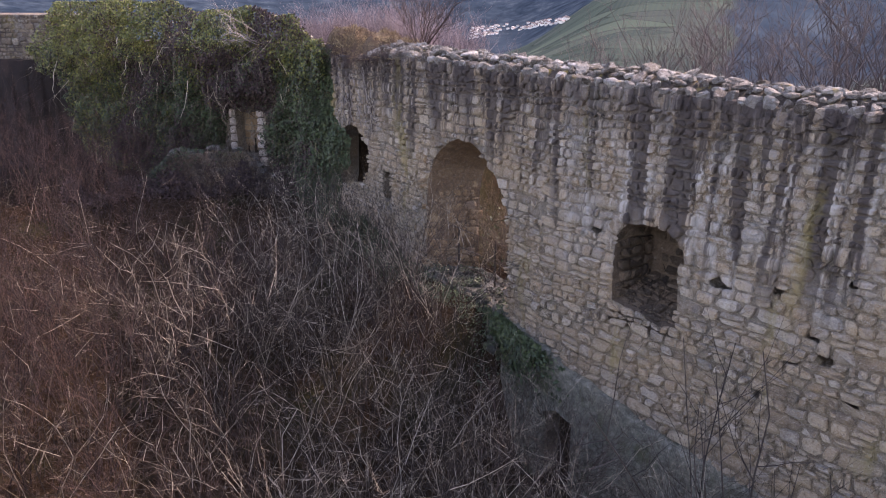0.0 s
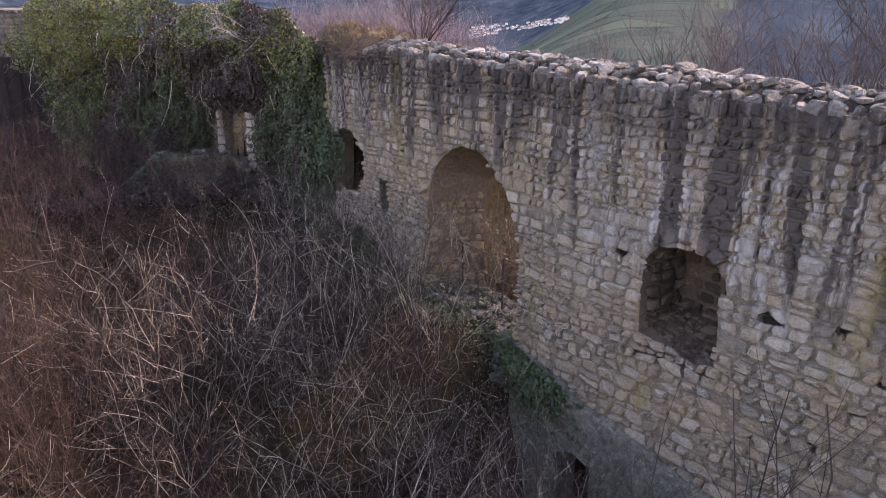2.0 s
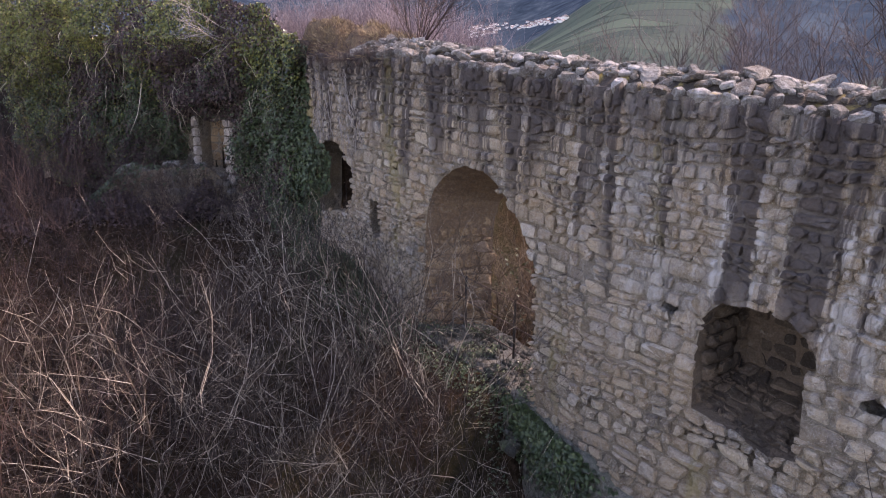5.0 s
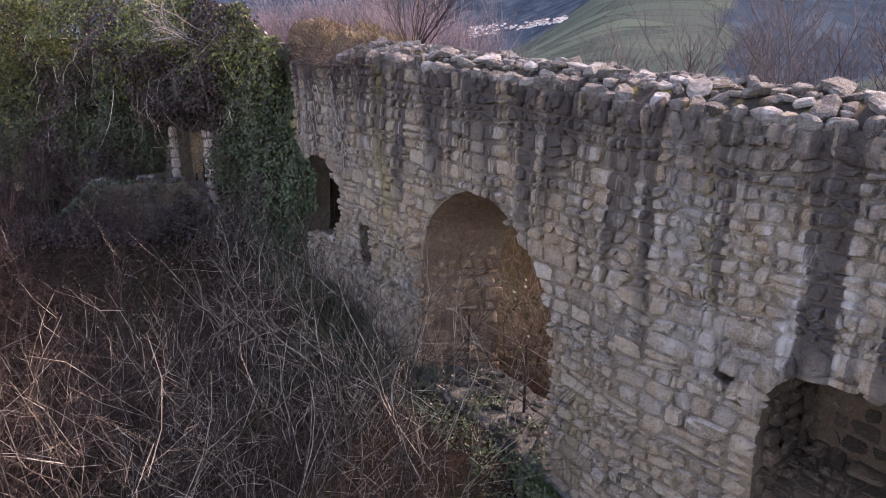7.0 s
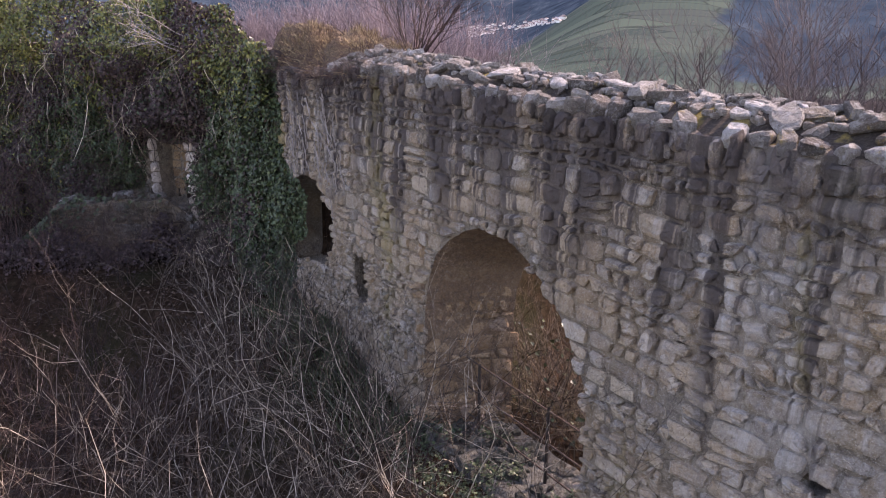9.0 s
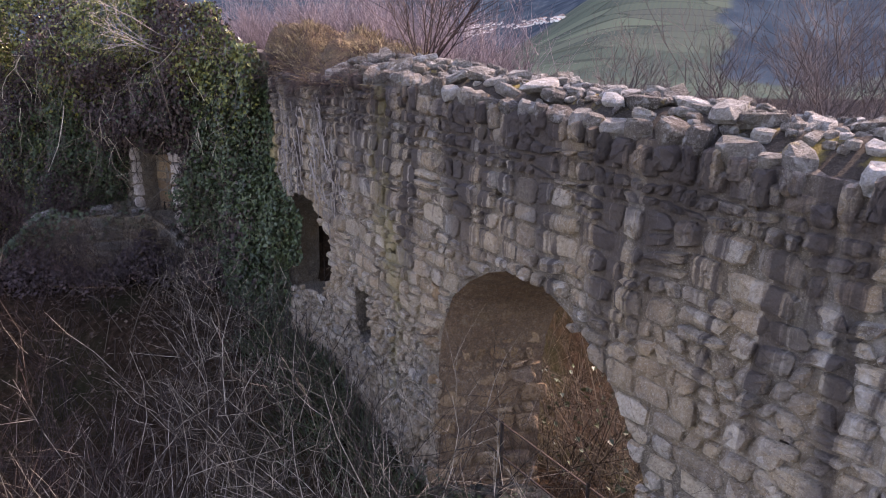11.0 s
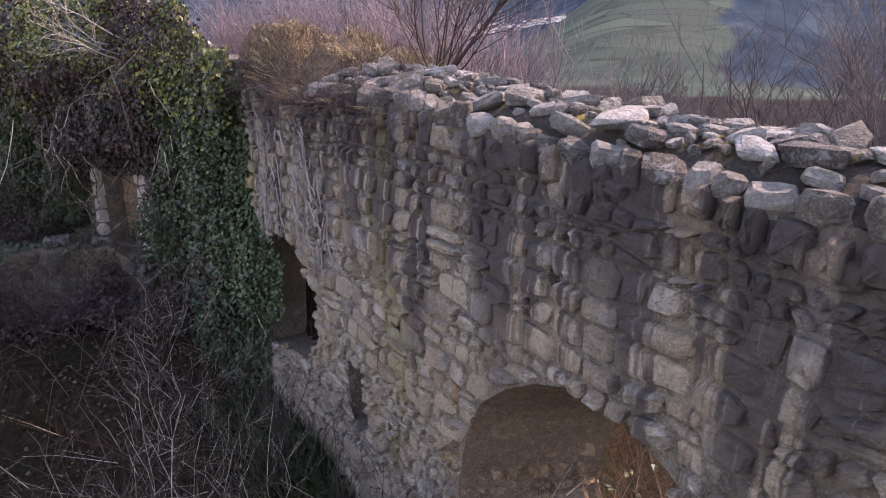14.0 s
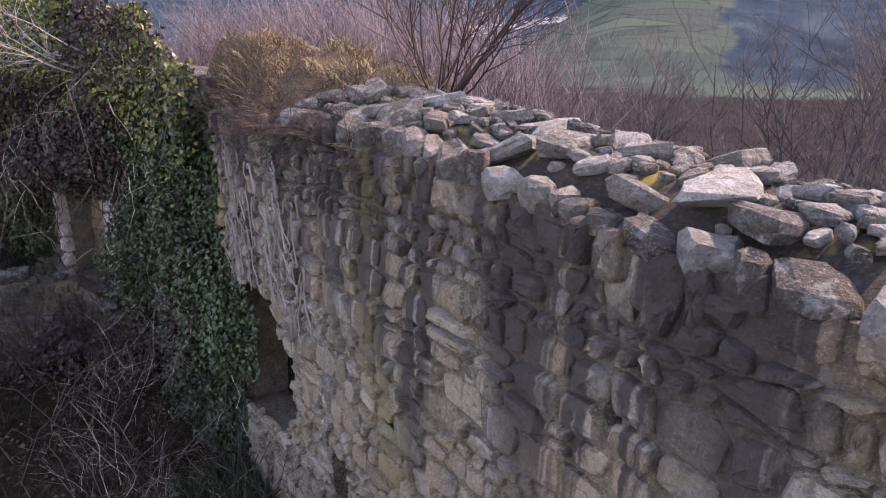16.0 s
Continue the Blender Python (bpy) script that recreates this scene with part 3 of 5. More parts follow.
def bed_at(s, d):
    k = smooth(-0.03, 0.4, -d) * smooth(THICK + 0.04, THICK - 0.3, -d)
    return top_at(s) - 0.03 + 0.2 * k + 0.05 * noise.noise((s * 2.2, d * 2.2, 6.0)) + 0.025 * noise.noise((s * 8, d * 8, 2.0))


def coping():
    for s0, s1 in ((-16.9, -1e-4), (1e-4, S_END)):
        n, m = int((s1 - s0) / 0.09), 13
        verts = []
        for i in range(n + 1):
            for k in range(m + 1):
                s, d = s0 + (s1 - s0) * i / n, -0.02 - (THICK - 0.02) * k / m
                verts.append(on_wall(s, d, bed_at(s, d)))
        faces = [(i * (m + 1) + k, (i + 1) * (m + 1) + k, (i + 1) * (m + 1) + k + 1, i * (m + 1) + k + 1) for i in range(n) for k in range(m)]
        mesh_object("earth_bed", verts, faces, m_soil, curtain_wall)
    rng = random.Random(77)
    spots, made = [], []
    for _ in range(9000):
        s, d = rng.uniform(-8.5, 7.4), -rng.uniform(0.2, THICK - 0.03)
        size = rng.choice((0.17, 0.23, 0.28, 0.33, 0.37) if len(spots) < 140 else (0.1, 0.13, 0.17, 0.22)) * rng.uniform(0.85, 1.15)
        if any(abs(s - a) < 1 and math.hypot(s - a, d - b) < 0.345 * (size + c) for a, b, c in spots):
            continue
        spots.append((s, d, size))
    for s, d, size in spots:
        h = 0.035 + size * rng.uniform(0.13, 0.27)
        x, y, z = on_wall(s, d, bed_at(s, d) + h * rng.uniform(0.1, 0.4))
        m = pose(x, y, z, rng.gauss(0, 14), rng.gauss(0, 14), rng.uniform(0, 360)) @ Matrix.Diagonal((size * 1.25, size * rng.uniform(0.75, 1.0), h, 1))
        made.append((s, rng.choice(SLABS), m))
    # a front row of blocks set on the edge
    s = -8.5
    while s < 7.0:
        w = rng.choice((0.13, 0.17, 0.21, 0.26, 0.3)) * rng.uniform(0.85, 1.15)
        deep, h = rng.uniform(0.18, 0.32), rng.uniform(0.1, 0.2)
        x, y, z = on_wall(s + w / 2, 0.05 - deep * 0.4, top_at(s) + h * rng.uniform(0.05, 0.3))
        way = math.degrees(math.atan2(FAR[1], FAR[0]) if s > 0 else math.atan2(-NEAR[1], -NEAR[0]))
        m = pose(x, y, z, rng.gauss(0, 6), rng.gauss(0, 6), way + rng.gauss(0, 14)) @ Matrix.Diagonal((w * 1.06, deep, h, 1))
        if abs(s + w / 2) > 0.12:
            made.append((s, rng.choice(SLABS), m))
        s += w
    near = sorted(made, key=lambda q: abs(q[0] - 1.6))[:300]
    ids = {id(q) for q in near}
    verts, faces = [], []
    for q in made:
        if id(q) in ids:
            ob = new("coping_stone", q[1])
            ob.parent, ob.matrix_world = curtain_wall, q[2]
        else:
            n = len(verts)
            verts += [q[2] @ v.co for v in q[1].vertices]
            faces += [tuple(n + i for i in p.vertices) for p in q[1].polygons]
    ob = mesh_object("coping_rubble", verts, faces, m_cap, curtain_wall, smooth=False)
    tagged(ob, "loose pale flat stones on the wall's top", kind="stuff")


coping()


# ---- plants: materials ----
def plant(name, stops, rough=0.8, scale=6.0, gloss=0.25):
    n = Nodes(name)
    value = n.mix(0.35, n.each(), n.noise(n.place(), scale, 3.0))
    mat = n.finish(n.colours(value, stops), rough)
    n.shader.inputs["Specular IOR Level"].default_value = gloss
    return mat


m_twig = plant("grey bark", [(0.2, (0.018, 0.013, 0.011)), (0.5, (0.038, 0.028, 0.021)), (0.68, (0.12, 0.09, 0.066)), (0.83, (0.52, 0.44, 0.34))])
m_twig_red = plant("red-brown bark", [(0.2, (0.015, 0.009, 0.008)), (0.55, (0.03, 0.017, 0.015)), (0.86, (0.11, 0.066, 0.052))])
m_twig_dark = plant("dark bark", [(0.2, (0.02, 0.015, 0.014)), (0.8, (0.065, 0.05, 0.043))])
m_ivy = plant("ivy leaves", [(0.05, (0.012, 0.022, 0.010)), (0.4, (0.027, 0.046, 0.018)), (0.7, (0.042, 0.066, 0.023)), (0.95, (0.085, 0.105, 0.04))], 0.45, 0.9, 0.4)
# sunlight on the upper ivy is put into these brighter yellow-green leaves
m_ivy_sunlit = plant("sun-brightened olive ivy leaves", [(0.05, (0.045, 0.058, 0.017)), (0.4, (0.09, 0.105, 0.027)), (0.7, (0.16, 0.16, 0.04)), (0.95, (0.27, 0.24, 0.07))], 0.5, 0.9, 0.35)
m_dead = plant("withered ivy leaves", [(0.1, (0.026, 0.017, 0.018)), (0.5, (0.06, 0.041, 0.04)), (0.9, (0.12, 0.085, 0.075))], 0.8, 1.2)
m_grass = plant("dry grass", [(0.15, (0.07, 0.045, 0.032)), (0.5, (0.19, 0.13, 0.075)), (0.88, (0.42, 0.33, 0.18))], 0.8, 2.0)
m_hay = plant("dead straw", [(0.15, (0.018, 0.013, 0.010)), (0.5, (0.036, 0.026, 0.018)), (0.88, (0.15, 0.12, 0.08))], 0.8, 2.0)
m_leaf = plant("fallen leaves", [(0.1, (0.025, 0.015, 0.01)), (0.6, (0.065, 0.04, 0.025)), (0.95, (0.16, 0.115, 0.075))], 0.7, 3.0)
m_iron = plant("rusty dark iron", [(0.2, (0.025, 0.02, 0.018)), (0.8, (0.07, 0.045, 0.032))], 0.6, 20.0)


# ---- plants: growth ----
class Wood:
    """Gathers tapered twigs into one mesh."""

    def __init__(self, seed):
        self.rng, self.verts, self.faces, self.shrink = random.Random(seed), [], [], 0.5

    def tube(self, pts, r0, r1, sides=3):
        n, last = len(pts), None
        base = len(self.verts)
        for i, p in enumerate(pts):
            way = (pts[min(i + 1, n - 1)] - pts[max(i - 1, 0)]).normalized()
            side = way.cross(Vector((0.31, 0.77, 0.55))).normalized()
            up = way.cross(side)
            r = r0 + (r1 - r0) * i / (n - 1)
            for k in range(sides):
                a = 2 * math.pi * k / sides
                self.verts.append(p + (side * math.cos(a) + up * math.sin(a)) * r)
        for i in range(n - 1):
            for k in range(sides):
                a, b = base + i * sides + k, base + i * sides + (k + 1) % sides
                self.faces.append((a, b, b + sides, a + sides))

    def branch(self, start, way, length, radius, plan, level=0, lift=0.12, wander=0.22):
        """plan: for each level (children, length share, segments)."""
        rng = self.rng
        kids, share, segs = plan[level]
        pts, p, w = [start], start.copy(), way.normalized()
        for i in range(segs):
            w = (w + Vector((rng.gauss(0, wander), rng.gauss(0, wander), rng.gauss(0, wander * 0.6) + lift))).normalized()
            p = p + w * (length / segs)
            pts.append(p.copy())
        self.tube(pts, radius, radius * 0.35, 5 if radius > 0.04 else 3)
        if level + 1 < len(plan):
            for _ in range(kids):
                at = rng.uniform(0.25, 1.0) ** 0.8
                i = min(int(at * segs), segs - 1)
                q = pts[i].lerp(pts[i + 1], at * segs - i)
                axis = (pts[i + 1] - pts[i]).normalized()
                off = Vector((rng.gauss(0, 1), rng.gauss(0, 1), rng.gauss(0, 1)))
                off = (off - axis * off.dot(axis)).normalized()
                self.branch(q, axis * rng.uniform(0.55, 1.0) + off * rng.uniform(0.45, 0.9), length * share * rng.uniform(0.6, 1.15), radius * self.shrink * (1.1 - 0.5 * at), plan, level + 1, lift, wander)

    def mesh(self, name, material):
        me = bpy.data.meshes.new(name)
        me.from_pydata([tuple(v) for v in self.verts], [], self.faces)
        me.materials.append(material)
        return me


def shrub_mesh(seed, stems, height, spread, plan, radius, material, lift=0.1, wander=0.13, shrink=0.5):
    made, rng = [], random.Random(seed)
    for k in range(stems):
        w = Wood(seed * 100 + k)
        w.shrink = shrink
        a, tilt = w.rng.uniform(0, 2 * math.pi), abs(w.rng.gauss(0, spread))
        start = Vector((w.rng.gauss(0, 0.16), w.rng.gauss(0, 0.16), -0.15))
        w.branch(start, Vector((math.cos(a) * tilt, math.sin(a) * tilt, 1)), height * w.rng.uniform(0.65, 1.1), radius * w.rng.uniform(0.7, 1.2), plan, 0, lift, wander)
        made.append(w.mesh("stem", material))
    return made


THICKET = ((8, 0.36, 7), (4, 0.5, 3), (0, 0, 2))
GREY = [shrub_mesh(200 + i, 11, 3.5, 0.5, THICKET, 0.0088, m_twig, 0.06, 0.22, 0.66) for i in range(4)]
RED = [shrub_mesh(230 + i, 12, 3.2, 0.4, THICKET, 0.008, m_twig_red, 0.1, 0.2, 0.66) for i in range(3)]
DARK = [shrub_mesh(250 + i, 7, 2.6, 0.4, ((5, 0.34, 5), (2, 0.5, 3), (0, 0, 2)), 0.011, m_twig_dark) for i in range(3)]


def shrub(meshes, x, y, z, size, rng, label, group):
    base = tagged(new("shrub"), label, "shrub", group)
    base.matrix_world = pose(x, y, z, 0, 0, rng.uniform(0, 360)) @ Matrix.Diagonal((size, size, size * rng.uniform(0.9, 1.1), 1))
    for me in rng.choice(meshes):
        new("stem", me).parent = base
    return base


def thickets():
    rng = random.Random(41)
    spots = []
    for _ in range(6000):
        x, y = rng.uniform(-20, 5), rng.uniform(4.6, 25)
        d = beyond(x, y)
        if d > -0.9 or len(spots) > 215:
            continue
        deep = smooth(13.5, 17.5, y)
        near_wall = smooth(-5.0, -1.0, d)
        if rng.random() < 0.55 * deep * (1 - 0.6 * smooth(-7, -13, x)) or rng.random() < 0.25 * near_wall:
            continue
        gap_needed = 0.95 + 0.5 * deep
        if any((x - a) ** 2 + (y - b) ** 2 < gap_needed ** 2 for a, b in spots):
            continue
        spots.append((x, y))
        z = ground_height(x, y) - 0.05
        size = rng.uniform(0.78, 1.15) * (1 - 0.12 * near_wall) * (1 - 0.35 * deep * smooth(-10, -5, x))
        left = smooth(-2.5, -6.5, x + 0.25 * (y - 8))
        if rng.random() < left * 0.9 + 0.12:
            shrub(RED, x, y, z, size * 1.08, rng, "leafless red-brown shrub growing in the courtyard thicket", "courtyard thicket")
        elif deep > 0.4 and rng.random() < 0.9:
            shrub(DARK, x, y, z, size, rng, "small dark leafless shrub in the shaded courtyard", "courtyard thicket")
        else:
            shrub(GREY, x, y, z, size, rng, "leafless grey hazel shrub with tangled twigs in the courtyard", "courtyard thicket")


thickets()

rng_b = random.Random(44)
for x, y, size in ((-3.4, 14.0, 1.0), (-2.3, 13.0, 0.95), (-1.6, 14.8, 0.9), (-3.0, 16.2, 0.95), (-4.9, 15.6, 1.05), (-1.0, 13.6, 0.62), (-0.1, 13.0, 0.5), (-0.3, 12.2, 0.6), (0.6, 12.0, 0.5), (-2.6, 17.6, 0.6), (-4.2, 17.6, 0.75), (-6.4, 14.4, 1.05), (-1.0, 11.8, 0.85), (0.2, 11.4, 0.7)):
    shrub(GREY, x, y, ground_height(x, y) - 0.05, size, rng_b, "pale leafless hazel shrub on the bank below the arches", "shrubs on the bank")

rng_s = random.Random(8)
for s, d, size in ((-4.35, 0.75, 1.25), (-2.9, 0.8, 0.75), (-5.6, 0.9, 0.9), (-1.5, 0.9, 0.6), (4.9, 0.6, 0.6), (5.7, 0.5, 0.75), (6.5, 0.7, 0.8), (7.4, 0.6, 0.8), (8.2, 0.6, 0.7)):
    x, y, _ = on_wall(s, d, 0)
    shrub(DARK, x, y, ground_height(x, y) - 0.1, size * (1.55 if s < -4 else 1.0), rng_s, "slender dark leafless sapling against the stone wall", "saplings along the wall")


# ---- brambles and litter: uncountable ----
def litter():
    w = Wood(61)
    rng = w.rng
    for _ in range(2200):
        x, y = rng.uniform(-17, 4.5), rng.uniform(3, 25)
        if beyond(x, y) > -0.25 or (0 < along(x, y) < 5 and beyond(x, y) > -2.8):
            continue
        z = ground_height(x, y)
        a = rng.uniform(0, 2 * math.pi)
        size = rng.uniform(0.6, 1.6)
        reach = Vector((math.cos(a), math.sin(a), 0)) * size
        top = rng.uniform(0.25, 0.9)
        p0 = Vector((x, y, z - 0.05))
        w.tube([p0, p0 + reach * 0.3 + Vector((0, 0, top * 0.8)), p0 + reach * 0.65 + Vector((0, 0, top)), p0 + reach + Vector((0, 0, top * 0.5))], 0.008, 0.003)
    ob = new("bramble_tangle", w.mesh("bramble_tangle", m_hay))
    tagged(ob, "tangle of dead bramble canes over the courtyard floor", "brambles", kind="stuff")
    verts, faces = [], []
    rng = random.Random(62)
    for _ in range(16000):
        x, y = rng.uniform(-17, 5), rng.uniform(3, 25)
        if beyond(x, y) > -0.1 or (0 < along(x, y) < 5 and beyond(x, y) > -2.6):
            continue
        z = ground_height(x, y) + rng.uniform(0.0, 0.05)
        leaf(verts, faces, Vector((x, y, z)), Vector((rng.gauss(0, 0.5), rng.gauss(0, 0.5), 1)), rng.uniform(0.04, 0.08), rng)
    ob = mesh_object("fallen_leaves", verts, faces, m_leaf, smooth=False)
    tagged(ob, "brown fallen leaves covering the courtyard floor", "leaves", kind="stuff")


def leaf(verts, faces, p, normal, size, rng):
    """A folded leaf with five corners."""
    nrm = normal.normalized()
    a = nrm.cross(Vector((rng.gauss(0, 1), rng.gauss(0, 1), rng.gauss(0, 1)))).normalized()
    b = nrm.cross(a)
    n = len(verts)
    fold = nrm * size * rng.uniform(0.1, 0.35)
    for u, v, f in ((-0.5, 0.0, 0), (-0.15, 0.5, 1), (0.6, 0.0, 0), (-0.15, -0.5, 1)):
        q = p + a * (u * size) + b * (v * size) + fold * f
        verts.append((q.x, q.y, q.z))
    faces += [(n, n + 2, n + 1), (n, n + 3, n + 2)]


litter()

# ---- the ivied wall beyond the arches ----
BEYOND = [(-3.3, 20.75), (-6.0, 24.0), (-15.8, 29.0)]
RUN = [0.0]
for p, q in zip(BEYOND, BEYOND[1:]):
    RUN.append(RUN[-1] + math.dist(p, q))


def on_ruin(q, d, z):
    i = 0 if q < RUN[1] else 1
    a, b = np.array(BEYOND[i]), np.array(BEYOND[i + 1])
    way = (b - a) / np.linalg.norm(b - a)
    p = a + way * (q - RUN[i]) + np.array([-way[1], way[0]]) * d
    return (float(p[0]), float(p[1]), float(z))


RECESS = [(4.72, 4.15), (4.72, 5.72), (5.74, 5.75), (5.78, 4.15)]


def ruin_wall():
    base = tagged(new("wall_ruined"), "ruined stone wall mostly buried under hanging ivy", "wall", kind="structure")
    bm = bmesh.new()
    rows = []
    qs = [0.0, 1.5, 3.0, RUN[1] - 0.01, RUN[1] + 0.01, 6, 8, 10, 12, 13.6]
    for q in qs:
        rows.append([bm.verts.new(on_ruin(q, d, z)) for d, z in ((0, 0.0), (0, 8.0), (-0.9, 8.0), (-0.9, 0.0))])
    for r, t in zip(rows, rows[1:]):
        for i in range(4):
            bm.faces.new((r[i], r[(i + 1) % 4], t[(i + 1) % 4], t[i]))
    bm.faces.new(rows[0])
    bm.faces.new(list(reversed(rows[-1])))
    bmesh.ops.recalc_face_normals(bm, faces=bm.faces)
    core = part("core", bm, m_mortar, base)
    apply_cut(core, [loft("cut", RECESS, RECESS, 0.3, -0.45, on_ruin)])
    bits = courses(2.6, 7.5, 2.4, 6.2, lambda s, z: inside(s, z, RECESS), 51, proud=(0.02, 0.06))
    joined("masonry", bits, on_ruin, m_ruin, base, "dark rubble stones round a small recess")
    bits = courses(4.7, 5.8, 4.2, 5.8, lambda s, z: False, 52, size=1.2, joint=0.006, proud=(0.005, 0.02))
    joined("recess_back", bits, lambda s, o, z: on_ruin(s, o - 0.45, z), m_reveal, base)
    # pale dressed jambs, the right one running down as a pier
    rng = random.Random(53)
    for q0, q1, z0, z1 in ((5.76, 5.95, 4.3, 5.75), (4.36, 4.7, 3.0, 5.7)):
        z = z0
        while z < z1:
            h = rng.uniform(0.2, 0.34)
            quad = ((q0 + rng.uniform(-0.05, 0.02), z), (q1 + rng.uniform(-0.02, 0.05), z), (q1 + rng.uniform(-0.02, 0.05), z + h - 0.01), (q0, z + h - 0.01))
            pts, fs = stone(quad, 0.16, lambda s, t: False, 12, rng)
            mesh_object("jamb_stone", [on_ruin(*p) for p in pts], fs, m_pale, base, smooth=False)
            z += h


ruin_wall()


def low_wall():
    base = tagged(new("wall_low"), "low broken stone wall in front of the ivied ruin", "wall", kind="structure")
    a, b = np.array([-11.8, 22.4]), np.array([-5.9, 23.75])
    way = (b - a) / np.linalg.norm(b - a)
    length = float(np.linalg.norm(b - a))
    place = lambda s, d, z: (float(a[0] + way[0] * s + way[1] * d), float(a[1] + way[1] * s - way[0] * d), float(z))
    top = lambda s: 1.8 + 2.65 * smooth(-0.3, 3.2, s) + 0.06 * math.sin(s * 5) - 0.9 * smooth(5.0, 5.9, s)
    bm = bmesh.new()
    rows = []
    for i in range(19):
        s = length * i / 18
        rows.append([bm.verts.new(place(s, d, z)) for d, z in ((0, 0.5), (0, top(s)), (-0.6, top(s) - 0.1), (-0.6, 0.5))])
    for r, t in zip(rows, rows[1:]):
        for i in range(4):
            bm.faces.new((r[i], r[(i + 1) % 4], t[(i + 1) % 4], t[i]))
    bm.faces.new(rows[0])
    bm.faces.new(list(reversed(rows[-1])))
    bmesh.ops.recalc_face_normals(bm, faces=bm.faces)
    part("core", bm, m_mortar, base)
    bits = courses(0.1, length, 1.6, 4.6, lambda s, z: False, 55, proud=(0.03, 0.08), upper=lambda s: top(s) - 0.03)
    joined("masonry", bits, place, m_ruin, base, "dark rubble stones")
    rng = random.Random(56)
    for i in range(40):
        s = rng.uniform(0.8, length)
        x, y, z = place(s, rng.uniform(-0.5, 0.0), top(s) + 0.02)
        ob = new("coping_stone", rng.choice(SLABS))
        ob.parent, ob.matrix_world = base, pose(x, y, z, rng.gauss(0, 10), rng.gauss(0, 10), rng.uniform(0, 360)) @ Matrix.Diagonal((0.34, 0.26, 0.12, 1))
    return place, top, length


low_place, low_top, low_length = low_wall()
rng_l = random.Random(57)
for i in range(11):
    x, y, _ = low_place(0.2 + 0.62 * i, 0.75 + rng_l.uniform(-0.25, 0.5), 0)
    shrub(DARK if i % 2 else RED, x, y, ground_height(x, y) - 0.1, rng_l.uniform(0.6, 0.85), rng_l, "dark leafless shrub in front of the low wall", "shrubs before the low wall")


# ---- ivy ----
def ivy_bulge(q, z):
    """How far the ivy stands off the wall; below zero: bare."""
    top = 8.3 + 0.75 * smooth(0.6, 3.5, q) + 0.5 * smooth(6, 11, q) + 0.35 * noise.noise((q * 0.8, 4.0, 1.0))
    foot = 2.3 + 3.4 * smooth(2.9, 3.7, q) - 1.3 * smooth(5.9, 6.4, q) - 1.6 * smooth(6.6, 8.5, q) + 0.35 * noise.noise((q * 1.1, 9.0, 2.0))
    end = 14.3 + 0.8 * noise.noise((z * 0.6, 0.0, 6.0)) - 1.8 * smooth(6.0, 3.5, z)
    if z > top or z < foot or q > end or q < 0.12 - 0.3 * noise.noise((z, 3.0, 3.0)):
        return -1.0
    out = 0.3 + 0.55 * smooth(1.5, 6.5, q) + 0.35 * smooth(8, 12, q) * smooth(4.5, 7, z)
    lump = 0.9 * noise.noise((q * 0.7, z * 0.7, 5.0)) + 0.65 * noise.noise((q * 1.7, z * 1.9, 9.0)) + 0.3 * noise.noise((q * 4.0, z * 4.5, 2.0))
    return max(0.06, (out + lump * (0.35 + 0.5 * smooth(1, 6, q))) * smooth(foot - 0.2, foot + 0.8, z) * (0.45 + 0.55 * smooth(top + 0.1, top - 0.9, z)))


